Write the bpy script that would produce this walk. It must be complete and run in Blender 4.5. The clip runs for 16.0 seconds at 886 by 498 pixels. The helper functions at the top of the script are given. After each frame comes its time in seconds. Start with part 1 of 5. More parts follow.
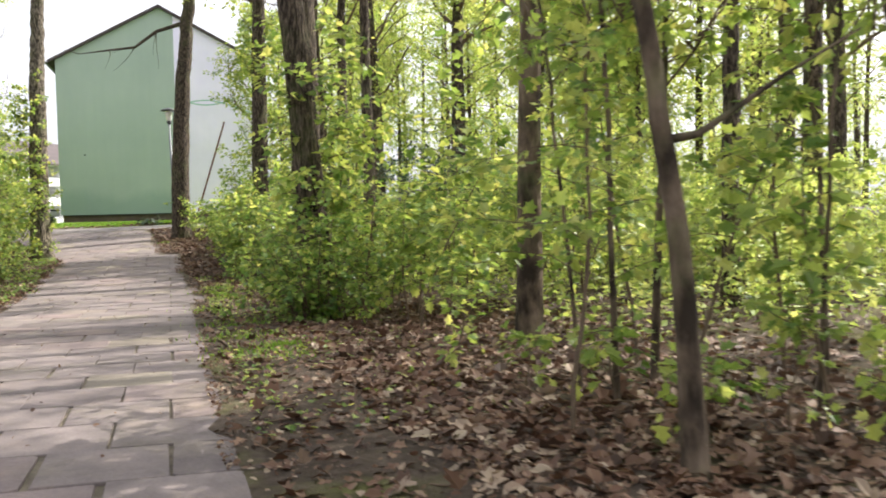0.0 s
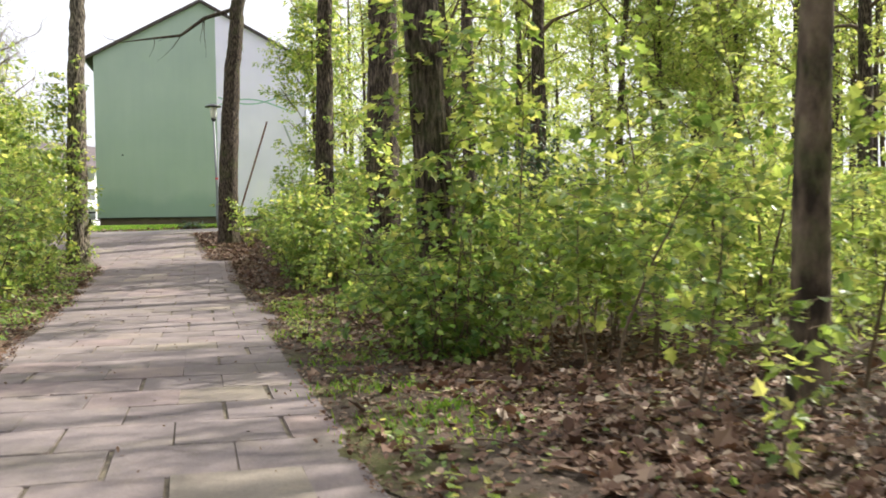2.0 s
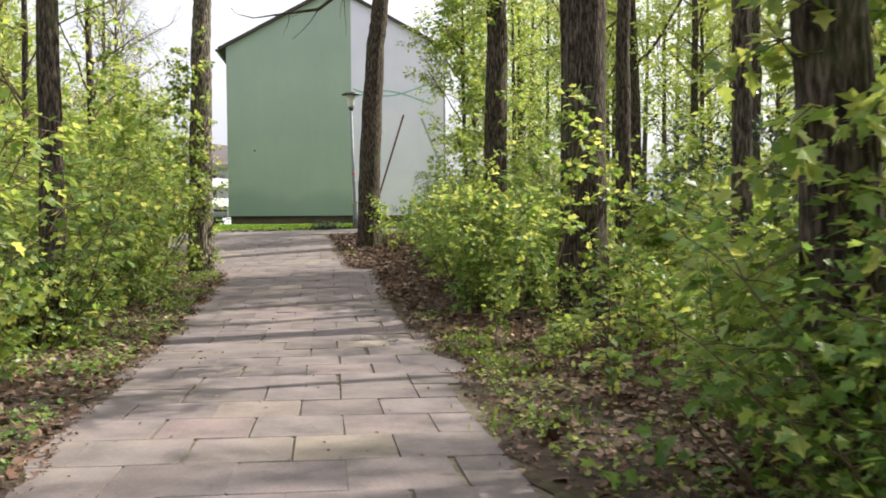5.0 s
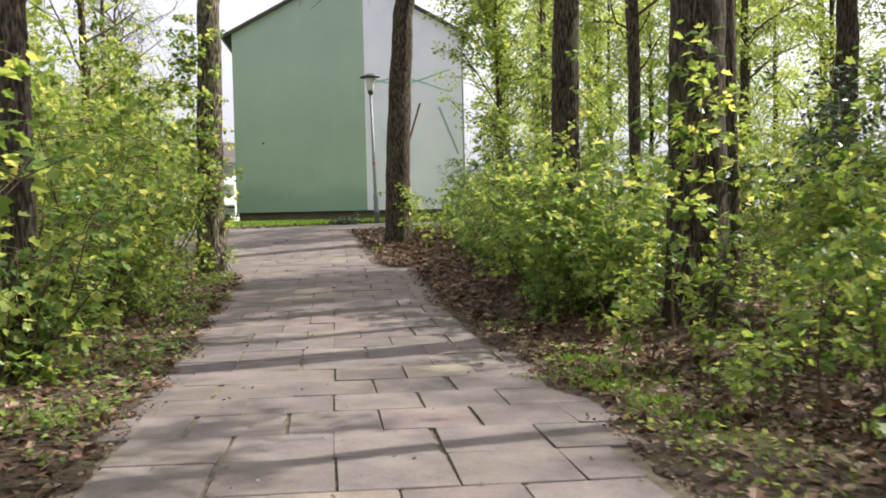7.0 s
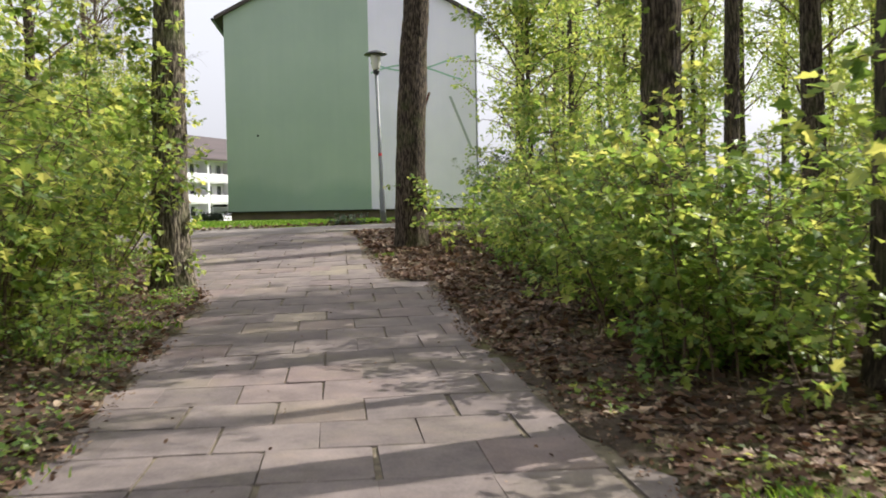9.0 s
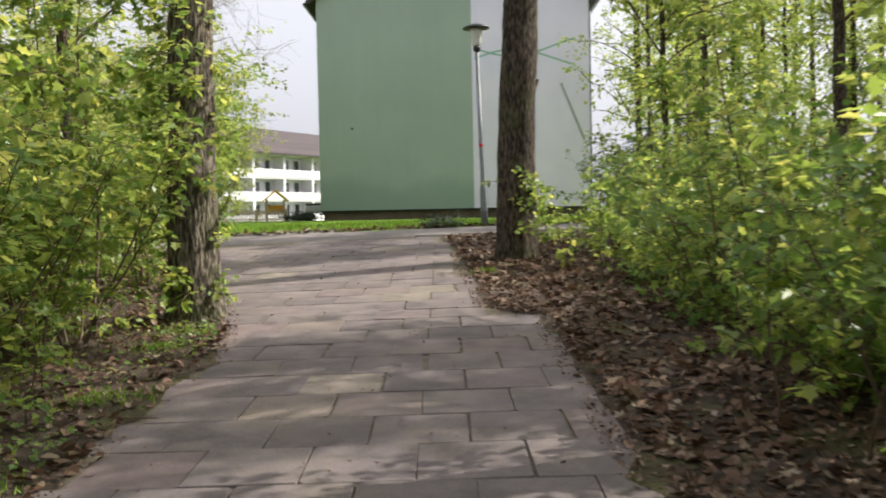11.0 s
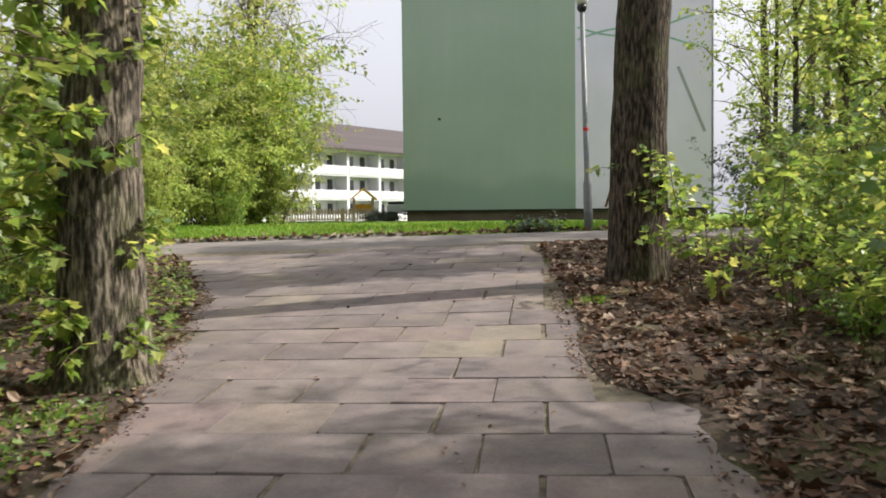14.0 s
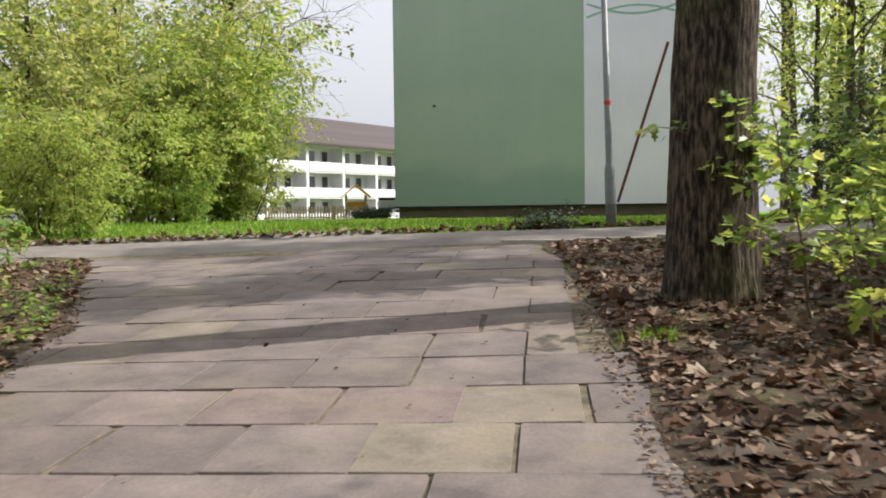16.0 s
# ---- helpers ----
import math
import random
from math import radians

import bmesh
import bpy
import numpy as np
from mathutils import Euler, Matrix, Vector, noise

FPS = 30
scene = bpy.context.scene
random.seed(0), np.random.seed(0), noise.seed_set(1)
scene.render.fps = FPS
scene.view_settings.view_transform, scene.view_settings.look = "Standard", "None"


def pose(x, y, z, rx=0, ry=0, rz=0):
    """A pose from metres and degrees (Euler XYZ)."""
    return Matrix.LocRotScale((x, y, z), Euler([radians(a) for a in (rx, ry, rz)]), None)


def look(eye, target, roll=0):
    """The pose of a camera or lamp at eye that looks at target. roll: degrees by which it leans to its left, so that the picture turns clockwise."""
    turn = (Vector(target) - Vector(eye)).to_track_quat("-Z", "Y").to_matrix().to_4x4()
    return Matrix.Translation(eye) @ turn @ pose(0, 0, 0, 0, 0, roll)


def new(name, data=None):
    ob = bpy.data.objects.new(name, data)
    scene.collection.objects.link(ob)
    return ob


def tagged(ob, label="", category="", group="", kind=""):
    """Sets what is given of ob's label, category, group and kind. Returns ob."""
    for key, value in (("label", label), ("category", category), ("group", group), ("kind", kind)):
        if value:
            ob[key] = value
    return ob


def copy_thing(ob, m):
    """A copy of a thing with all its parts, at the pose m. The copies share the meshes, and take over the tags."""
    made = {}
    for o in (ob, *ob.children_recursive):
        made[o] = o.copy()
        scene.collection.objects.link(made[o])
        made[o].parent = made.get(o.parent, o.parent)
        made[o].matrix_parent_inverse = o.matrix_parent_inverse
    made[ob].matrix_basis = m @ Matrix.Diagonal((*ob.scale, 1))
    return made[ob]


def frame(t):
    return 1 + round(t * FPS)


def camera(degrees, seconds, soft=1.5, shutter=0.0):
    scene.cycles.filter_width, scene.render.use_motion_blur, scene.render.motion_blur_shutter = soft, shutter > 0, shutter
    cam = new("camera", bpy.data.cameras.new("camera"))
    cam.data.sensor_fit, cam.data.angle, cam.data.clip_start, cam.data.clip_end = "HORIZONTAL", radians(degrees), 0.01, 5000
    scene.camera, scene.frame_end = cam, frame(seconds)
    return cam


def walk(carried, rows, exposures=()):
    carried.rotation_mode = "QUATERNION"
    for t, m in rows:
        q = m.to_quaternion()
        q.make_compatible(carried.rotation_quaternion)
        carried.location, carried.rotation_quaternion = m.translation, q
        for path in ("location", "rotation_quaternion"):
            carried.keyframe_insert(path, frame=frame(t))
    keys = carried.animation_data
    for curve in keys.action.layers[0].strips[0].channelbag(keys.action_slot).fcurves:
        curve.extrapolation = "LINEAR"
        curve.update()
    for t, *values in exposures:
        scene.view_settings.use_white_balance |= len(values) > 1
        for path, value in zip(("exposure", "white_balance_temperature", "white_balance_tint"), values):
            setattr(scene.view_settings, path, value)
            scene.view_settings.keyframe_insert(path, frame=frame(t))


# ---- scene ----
cam = camera(51.0, 16.0, 1.8, 0.4)
# seconds, x, y, z, yaw, pitch, roll
ROWS = [
    (0.0, 0.587, 0.347, 0.302, 3.32, -2.55, -1.33),
    (0.5, 0.218, 0.892, 0.293, 4.48, -2.37, -0.96),
    (1.0, -0.184, 1.502, 0.213, 4.80, -2.11, -0.74),
    (1.5, -0.574, 2.282, 0.259, 4.86, -2.10, -0.67),
    (2.0, -0.885, 3.100, 0.261, 5.10, -2.11, -0.81),
    (2.5, -1.158, 3.966, 0.259, 8.51, -2.01, -1.31),
    (3.0, -1.459, 4.735, 0.290, 12.17, -1.89, -0.49),
    (5.5, -2.965, 7.785, 0.292, 12.83, -2.12, -0.57),
    (6.0, -3.341, 8.333, 0.261, 12.85, -2.21, -0.83),
    (6.5, -3.713, 8.960, 0.227, 12.83, -2.24, -0.82),
    (7.0, -4.050, 9.752, 0.174, 13.01, -2.27, -1.24),
    (7.5, -4.420, 10.624, 0.127, 12.93, -2.27, -1.16),
    (8.0, -4.770, 11.640, 0.092, 12.96, -2.25, -1.13),
    (10.5, -6.150, 16.733, 0.227, 16.17, -2.38, -0.90),
    (11.0, -6.386, 17.573, 0.230, 19.77, -2.31, -1.16),
    (11.5, -6.617, 18.357, 0.226, 23.23, -2.21, -1.09),
    (12.0, -6.835, 19.106, 0.226, 25.47, -2.17, -1.13),
    (12.5, -7.042, 19.804, 0.228, 25.84, -2.15, -0.92),
    (13.0, -7.233, 20.379, 0.233, 25.84, -2.15, -0.79),
    (13.5, -7.494, 21.124, 0.225, 25.90, -2.16, -0.65),
    (14.0, -7.756, 21.823, 0.208, 25.93, -2.17, -0.58),
    (14.5, -8.028, 22.556, 0.180, 26.06, -2.17, -0.63),
    (15.0, -8.353, 23.342, 0.150, 26.07, -2.18, -0.64),
    (15.5, -8.705, 24.132, 0.145, 26.04, -2.22, -0.80),
    (16.0, -9.085, 24.949, 0.104, 25.95, -2.21, -0.72),
]


def aim(x, y, z, yaw, pitch, roll):
    a, b = radians(yaw), radians(pitch)
    return look((x, y, z), (x - 10 * math.sin(a) * math.cos(b), y + 10 * math.cos(a) * math.cos(b), z + 10 * math.sin(b)), roll)


walk(cam, [(r[0], aim(*r[1:])) for r in ROWS],
     [(0.0, 1.2), (3.0, 1.0), (5.5, 0.86), (8.0, 0.74), (10.5, 0.62), (12.5, 0.58), (16.0, 0.53)])

# ---- world, sun, exposure ----
SUN_TO = Vector((0.80, 0.60, 0.0)).normalized()
SUN_EL = radians(44)
world = bpy.data.worlds.new("sky")
scene.world = world
world.use_nodes = True
wn = world.node_tree.nodes
sky = wn.new("ShaderNodeTexSky")
sky.sky_type = "NISHITA"
sky.sun_disc = False
sky.sun_elevation = SUN_EL
sky.sun_rotation = math.atan2(SUN_TO.x, SUN_TO.y)
sky.air_density, sky.dust_density, sky.ozone_density = 1.0, 7.0, 0.6
veil = wn.new("ShaderNodeHueSaturation")
veil.inputs["Saturation"].default_value, veil.inputs["Value"].default_value = 0.22, 1.24
world.node_tree.links.new(sky.outputs[0], veil.inputs["Color"])
haze = wn.new("ShaderNodeMix")
haze.data_type = "RGBA"
haze.inputs[0].default_value, haze.inputs[7].default_value = 0.6, (4.2, 4.25, 4.75, 1)
world.node_tree.links.new(veil.outputs[0], haze.inputs[6])
world.node_tree.links.new(haze.outputs[2], wn["Background"].inputs[0])
wn["Background"].inputs[1].default_value = 0.15
sun = new("sun", bpy.data.lights.new("sun", "SUN"))
sun.data.energy, sun.data.angle, sun.data.color = 4.5, radians(0.6), (1.0, 0.94, 0.85)
sun.matrix_world = look((0, 0, 60), tuple(Vector((0, 0, 60)) - Vector((SUN_TO.x * math.cos(SUN_EL), SUN_TO.y * math.cos(SUN_EL), math.sin(SUN_EL)))))


# ---- materials ----
def mat(name, rough=0.8, spec=0.3):
    m = bpy.data.materials.new(name)
    m.use_nodes = True
    b = m.node_tree.nodes["Principled BSDF"]
    b.inputs["Roughness"].default_value = rough
    b.inputs["Specular IOR Level"].default_value = spec
    return m, m.node_tree.nodes, m.node_tree.links, b


def ramp(nodes, links, source, stops):
    r = nodes.new("ShaderNodeValToRGB")
    e = r.color_ramp.elements
    while len(e) < len(stops):
        e.new(0.5)
    for k, (p, c) in zip(e, stops):
        k.position, k.color = p, (*c, 1)
    links.new(source, r.inputs[0])
    return r.outputs[0]


def noise_tex(nodes, links, scale, detail=5, rough=0.6, stretch=None, coord="Object"):
    tc = nodes.new("ShaderNodeTexCoord")
    n = nodes.new("ShaderNodeTexNoise")
    n.inputs["Scale"].default_value, n.inputs["Detail"].default_value, n.inputs["Roughness"].default_value = scale, detail, rough
    out = tc.outputs[coord]
    if stretch:
        mp = nodes.new("ShaderNodeMapping")
        mp.inputs["Scale"].default_value = stretch
        links.new(out, mp.inputs[0])
        out = mp.outputs[0]
    links.new(out, n.inputs["Vector"])
    return n.outputs["Fac"]


def mixc(nodes, links, fac, a, b, mode="MIX"):
    m = nodes.new("ShaderNodeMix")
    m.data_type, m.blend_type = "RGBA", mode
    for sock, v in ((m.inputs[0], fac), (m.inputs[6], a), (m.inputs[7], b)):
        if isinstance(v, (int, float)):
            sock.default_value = v
        elif isinstance(v, tuple):
            sock.default_value = (*v, 1)
        else:
            links.new(v, sock)
    return m.outputs[2]


def bump(nodes, links, b, height, strength=0.5, dist=0.02):
    n = nodes.new("ShaderNodeBump")
    n.inputs["Strength"].default_value, n.inputs["Distance"].default_value = strength, dist
    links.new(height, n.inputs["Height"])
    links.new(n.outputs[0], b.inputs["Normal"])


def plain(name, col, rough=0.6, var=0.15, scale=6.0, spec=0.3, metal=0.0, bumps=0.1):
    m, n, l, b = mat(name, rough, spec)
    b.inputs["Metallic"].default_value = metal
    f = noise_tex(n, l, scale, 6)
    dark = tuple(c * (1 - var) for c in col)
    light = tuple(min(1, c * (1 + var)) for c in col)
    l.new(ramp(n, l, f, [(0.3, dark), (0.7, light)]), b.inputs["Base Color"])
    if bumps:
        bump(n, l, b, noise_tex(n, l, scale * 9, 4), bumps, 0.01)
    return m


def leaf_mat(name, stops, trans=0.45, rough=0.45, spec=0.35, tint=(1.0, 1.0, 0.5)):
    m, n, l, b = mat(name, rough, spec)
    g = n.new("ShaderNodeNewGeometry")
    col = ramp(n, l, g.outputs["Random Per Island"], stops)
    big = noise_tex(n, l, 1.1, 3)
    col = mixc(n, l, 0.35, col, ramp(n, l, big, [(0.3, (0.55, 0.62, 0.5)), (0.7, (1.25, 1.2, 1.0))]), "MULTIPLY")
    l.new(col, b.inputs["Base Color"])
    t = n.new("ShaderNodeBsdfTranslucent")
    l.new(mixc(n, l, 1.0, col, tint, "MULTIPLY"), t.inputs[0])
    mx = n.new("ShaderNodeMixShader")
    mx.inputs[0].default_value = trans
    l.new(b.outputs[0], mx.inputs[1])
    l.new(t.outputs[0], mx.inputs[2])
    l.new(mx.outputs[0], n["Material Output"].inputs[0])
    return m


LEAF = leaf_mat("maple_leaf", [(0.0, (0.098, 0.195, 0.044)), (0.35, (0.18, 0.295, 0.07)), (0.7, (0.285, 0.4, 0.105)), (1.0, (0.425, 0.49, 0.165))], 0.58, 0.4, 0.5, (1.72, 1.38, 1.1))
LEAF_DARK = leaf_mat("shrub_leaf", [(0.0, (0.085, 0.18, 0.045)), (0.5, (0.16, 0.285, 0.07)), (1.0, (0.28, 0.40, 0.115))], 0.56, 0.4, 0.5, (1.68, 1.38, 1.1))
LEAF_YOUNG = leaf_mat("young_leaf", [(0.0, (0.205, 0.315, 0.075)), (0.5, (0.325, 0.43, 0.118)), (1.0, (0.47, 0.53, 0.19))], 0.52, 0.5, 0.3, (1.5, 1.3, 1.05))
LEAF_OLIVE = leaf_mat("olive_young_leaf", [(0.0, (0.16, 0.215, 0.065)), (0.5, (0.265, 0.315, 0.105)), (1.0, (0.41, 0.42, 0.18))], 0.52, 0.5, 0.3, (1.5, 1.36, 1.05))
LEAF_EVER = leaf_mat("evergreen_leaf", [(0.0, (0.02, 0.05, 0.02)), (1.0, (0.05, 0.09, 0.04))], 0.15, 0.35, 0.5)
LITTER = leaf_mat("dry_leaf", [(0.0, (0.045, 0.027, 0.019)), (0.45, (0.13, 0.07, 0.047)), (0.8, (0.2, 0.125, 0.088)), (1.0, (0.36, 0.285, 0.22))], 0.12, 0.6, 0.25, (1, 0.8, 0.6))
GRASS = leaf_mat("grass_blade", [(0.0, (0.10, 0.22, 0.03)), (0.6, (0.20, 0.34, 0.05)), (1.0, (0.34, 0.40, 0.10))], 0.4, 0.5, 0.3)


def bark_mat(name, a, b_, moss=0.0, stretch=(36, 36, 7.0)):
    m, n, l, b = mat(name, 0.9, 0.2)
    f = noise_tex(n, l, 1.0, 5, 0.6, stretch)
    g = noise_tex(n, l, 9.0, 5)
    col = ramp(n, l, f, [(0.4, tuple(c * 0.3 for c in a)), (0.5, a), (0.62, b_)])
    col = mixc(n, l, 0.5, col, ramp(n, l, g, [(0.3, (0.6, 0.6, 0.6)), (0.7, (1.25, 1.22, 1.15))]), "MULTIPLY")
    if moss:
        col = mixc(n, l, ramp(n, l, noise_tex(n, l, 2.3, 5), [(0.5, (0, 0, 0)), (0.75, (moss, moss, moss))]), col, (0.12, 0.15, 0.05))
    l.new(col, b.inputs["Base Color"])
    bump(n, l, b, f, 1.0, 0.06)
    return m


BARK = bark_mat("furrowed_bark", (0.068, 0.052, 0.041), (0.165, 0.13, 0.102), 0.4)
BARK_PALE = bark_mat("grey_brown_bark", (0.12, 0.10, 0.08), (0.32, 0.275, 0.22), 0.55)
BARK_SMOOTH = bark_mat("smooth_bark", (0.10, 0.075, 0.053), (0.19, 0.145, 0.105), 0.6, (5, 5, 2))
TWIG = plain("twig_bark", (0.12, 0.085, 0.055), 0.8, 0.3, 12)


def ground_mat():
    m, n, l, b = mat("forest_floor", 0.95, 0.15)
    soil = ramp(n, l, noise_tex(n, l, 7.0, 8, 0.7), [(0.25, (0.035, 0.027, 0.02)), (0.5, (0.082, 0.062, 0.047)), (0.7, (0.135, 0.105, 0.082))])
    moss = ramp(n, l, noise_tex(n, l, 0.9, 6, 0.65), [(0.52, (0, 0, 0)), (0.68, (0.75, 0.75, 0.75))])
    col = mixc(n, l, moss, soil, ramp(n, l, noise_tex(n, l, 30, 4), [(0.3, (0.085, 0.1, 0.028)), (0.7, (0.2, 0.205, 0.065))]))
    tc = n.new("ShaderNodeTexCoord")
    sep = n.new("ShaderNodeSeparateXYZ")
    l.new(tc.outputs["Object"], sep.inputs[0])
    add = n.new("ShaderNodeMath")
    add.operation = "ADD"
    edge = n.new("ShaderNodeMath")
    edge.operation = "MULTIPLY_ADD"
    l.new(noise_tex(n, l, 1.6, 5), edge.inputs[0])
    edge.inputs[1].default_value, edge.inputs[2].default_value = 1.6, -0.8
    skew = n.new("ShaderNodeMath")
    skew.operation = "MULTIPLY_ADD"
    l.new(sep.outputs[0], skew.inputs[0])
    skew.inputs[1].default_value = -0.45
    l.new(sep.outputs[1], skew.inputs[2])
    l.new(skew.outputs[0], add.inputs[0])
    l.new(edge.outputs[0], add.inputs[1])
    step = n.new("ShaderNodeMapRange")
    step.inputs[1].default_value, step.inputs[2].default_value = 45.3, 45.8
    l.new(add.outputs[0], step.inputs[0])
    turf = ramp(n, l, noise_tex(n, l, 3.0, 7, 0.7), [(0.3, (0.08, 0.16, 0.025)), (0.7, (0.20, 0.30, 0.05))])
    l.new(mixc(n, l, step.outputs[0], col, turf), b.inputs["Base Color"])
    bump(n, l, b, noise_tex(n, l, 14, 8, 0.75), 0.9, 0.05)
    return m


GROUND = ground_mat()


def slab_mat():
    m, n, l, b = mat("weathered_concrete_slab", 0.9, 0.25)
    oi = n.new("ShaderNodeObjectInfo")
    base = ramp(n, l, oi.outputs["Random"], [(0.0, (0.142, 0.119, 0.12)), (0.4, (0.166, 0.14, 0.141)), (0.75, (0.18, 0.152, 0.151)), (0.9, (0.186, 0.145, 0.145)), (1.0, (0.205, 0.178, 0.15))])
    col = mixc(n, l, 0.75, base, ramp(n, l, noise_tex(n, l, 1.4, 6, 0.65, coord="Generated"), [(0.3, (0.72, 0.72, 0.70)), (0.7, (1.18, 1.17, 1.12))]), "MULTIPLY")
    geo = n.new("ShaderNodeNewGeometry")
    nz = n.new("ShaderNodeTexNoise")
    nz.inputs["Scale"].default_value, nz.inputs["Detail"].default_value, nz.inputs["Roughness"].default_value = 1.1, 7, 0.7
    l.new(geo.outputs["Position"], nz.inputs["Vector"])
    alg = ramp(n, l, nz.outputs["Fac"], [(0.5, (0, 0, 0)), (0.74, (0.45, 0.45, 0.45))])
    col = mixc(n, l, alg, col, (0.175, 0.155, 0.102))
    bz = n.new("ShaderNodeTexNoise")
    bz.inputs["Scale"].default_value, bz.inputs["Detail"].default_value, bz.inputs["Roughness"].default_value = 3.2, 6, 0.65
    l.new(geo.outputs["Position"], bz.inputs["Vector"])
    col = mixc(n, l, 0.8, col, ramp(n, l, bz.outputs["Fac"], [(0.28, (0.62, 0.6, 0.6)), (0.5, (1.0, 1.0, 1.0)), (0.72, (1.25, 1.2, 1.12))]), "MULTIPLY")
    fine = n.new("ShaderNodeTexNoise")
    fine.inputs["Scale"].default_value, fine.inputs["Detail"].default_value = 55, 4
    l.new(geo.outputs["Position"], fine.inputs["Vector"])
    col = mixc(n, l, 0.5, col, ramp(n, l, fine.outputs["Fac"], [(0.3, (0.75, 0.75, 0.75)), (0.7, (1.2, 1.2, 1.2))]), "MULTIPLY")
    l.new(col, b.inputs["Base Color"])
    bump(n, l, b, fine.outputs["Fac"], 0.35, 0.004)
    return m


SLAB = slab_mat()
ASPHALT = plain("worn_asphalt", (0.17, 0.15, 0.14), 0.9, 0.2, 3.0, bumps=0.5)
KERB = plain("pale_kerb_concrete", (0.42, 0.39, 0.35), 0.9, 0.15, 5.0, bumps=0.3)
GRAVEL = plain("grey_gravel", (0.25, 0.23, 0.20), 0.95, 0.3, 6.0, bumps=0.6)
JOINT = plain("joint_soil", (0.125, 0.105, 0.075), 0.95, 0.55, 7.0, bumps=0.6)


def wall_mat(name, col, dirt, stain=0.0):
    m, n, l, b = mat(name, 0.85, 0.2)
    c = mixc(n, l, 0.6, col, ramp(n, l, noise_tex(n, l, 0.35, 5, 0.55), [(0.3, (0.86, 0.88, 0.88)), (0.7, (1.08, 1.07, 1.06))]), "MULTIPLY")
    c = mixc(n, l, 0.22, c, ramp(n, l, noise_tex(n, l, 1.2, 5, 0.6, (3.0, 3.0, 0.15)), [(0.3, dirt), (0.6, (1.04, 1.04, 1.04))]), "MULTIPLY")
    if stain:
        # darker patch of newer paint along the foot of the wall
        tc = n.new("ShaderNodeTexCoord")
        sep = n.new("ShaderNodeSeparateXYZ")
        l.new(tc.outputs["Object"], sep.inputs[0])
        wav = n.new("ShaderNodeMath")
        wav.operation = "MULTIPLY_ADD"
        l.new(noise_tex(n, l, 0.45, 4, 0.5, (1.0, 1.0, 0.4)), wav.inputs[0])
        wav.inputs[1].default_value = 2.2
        l.new(sep.outputs[2], wav.inputs[2])
        fall = n.new("ShaderNodeMapRange")
        fall.inputs[1].default_value, fall.inputs[2].default_value = 2.0, 2.7
        fall.inputs[3].default_value, fall.inputs[4].default_value = stain, 0.0
        l.new(wav.outputs[0], fall.inputs[0])
        c = mixc(n, l, fall.outputs[0], c, (0.19, 0.30, 0.25))
    l.new(c, b.inputs["Base Color"])
    bump(n, l, b, noise_tex(n, l, 45, 4), 0.25, 0.004)
    return m


GREEN_WALL = wall_mat("green_render", (0.375, 0.45, 0.4), (0.9, 0.93, 0.92), 0.4)
WHITE_WALL = wall_mat("pale_grey_render", (0.85, 0.8, 0.99), (0.96, 0.95, 0.96))
HOUSE_WHITE = wall_mat("white_render", (0.64, 0.62, 0.67), (0.95, 0.95, 0.95))
PLINTH = plain("brown_plinth_render", (0.14, 0.105, 0.085), 0.9, 0.2, 2.0)
SHADOW_EDGE = plain("shadow_line_edge", (0.03, 0.03, 0.03), 0.6)
ROOF = plain("brown_roof_tiles", (0.075, 0.06, 0.062), 0.85, 0.25, 1.0, bumps=0.3)
GLASS = plain("dark_window_glass", (0.05, 0.055, 0.06), 0.08, 0.2, 1.0, 0.6, bumps=0)
STEEL = plain("grey_painted_steel", (0.19, 0.205, 0.22), 0.5, 0.15, 8.0, 0.4)
LAMP_BLACK = plain("black_lamp_metal", (0.02, 0.02, 0.022), 0.45, 0.2, 10, 0.5)
OPAL = plain("opal_lamp_glass", (0.72, 0.72, 0.70), 0.25, 0.05, 3, 0.5, bumps=0)
RED = plain("red_tape", (0.55, 0.03, 0.04), 0.5, 0.1, 20)
MURAL_GREEN = plain("pale_green_paint", (0.30, 0.50, 0.44), 0.8, 0.15, 3)
MURAL_RED = plain("dark_red_paint", (0.13, 0.04, 0.045), 0.8, 0.2, 6)
MURAL_GREY = plain("grey_paint", (0.38, 0.40, 0.44), 0.8, 0.15, 3)
WOOD = plain("weathered_fence_wood", (0.46, 0.36, 0.22), 0.85, 0.25, 9)
YELLOW = plain("yellow_play_plastic", (0.75, 0.42, 0.03), 0.5, 0.15, 3)
BLACK_PLASTIC = plain("black_plastic", (0.02, 0.02, 0.02), 0.5, 0.2, 5)
WHITE_PAINT = plain("white_vehicle_paint", (0.7, 0.7, 0.7), 0.3, 0.05, 3, 0.5, bumps=0)


# ---- mesh helpers ----
def mesh_from(name, verts, faces, material, smooth=False):
    me = bpy.data.meshes.new(name)
    me.from_pydata([tuple(v) for v in verts], [], faces)
    me.materials.append(material)
    if smooth:
        me.polygons.foreach_set("use_smooth", [True] * len(me.polygons))
    me.update()
    return me


def part_mesh(name, me, parent, label=""):
    ob = new(name, me)
    ob.parent = parent
    if label:
        ob["label"] = label
    return ob


def part(name, bm, material, parent, label=""):
    me = bpy.data.meshes.new(name)
    bm.to_mesh(me)
    bm.free()
    me.materials.append(material)
    return part_mesh(name, me, parent, label)


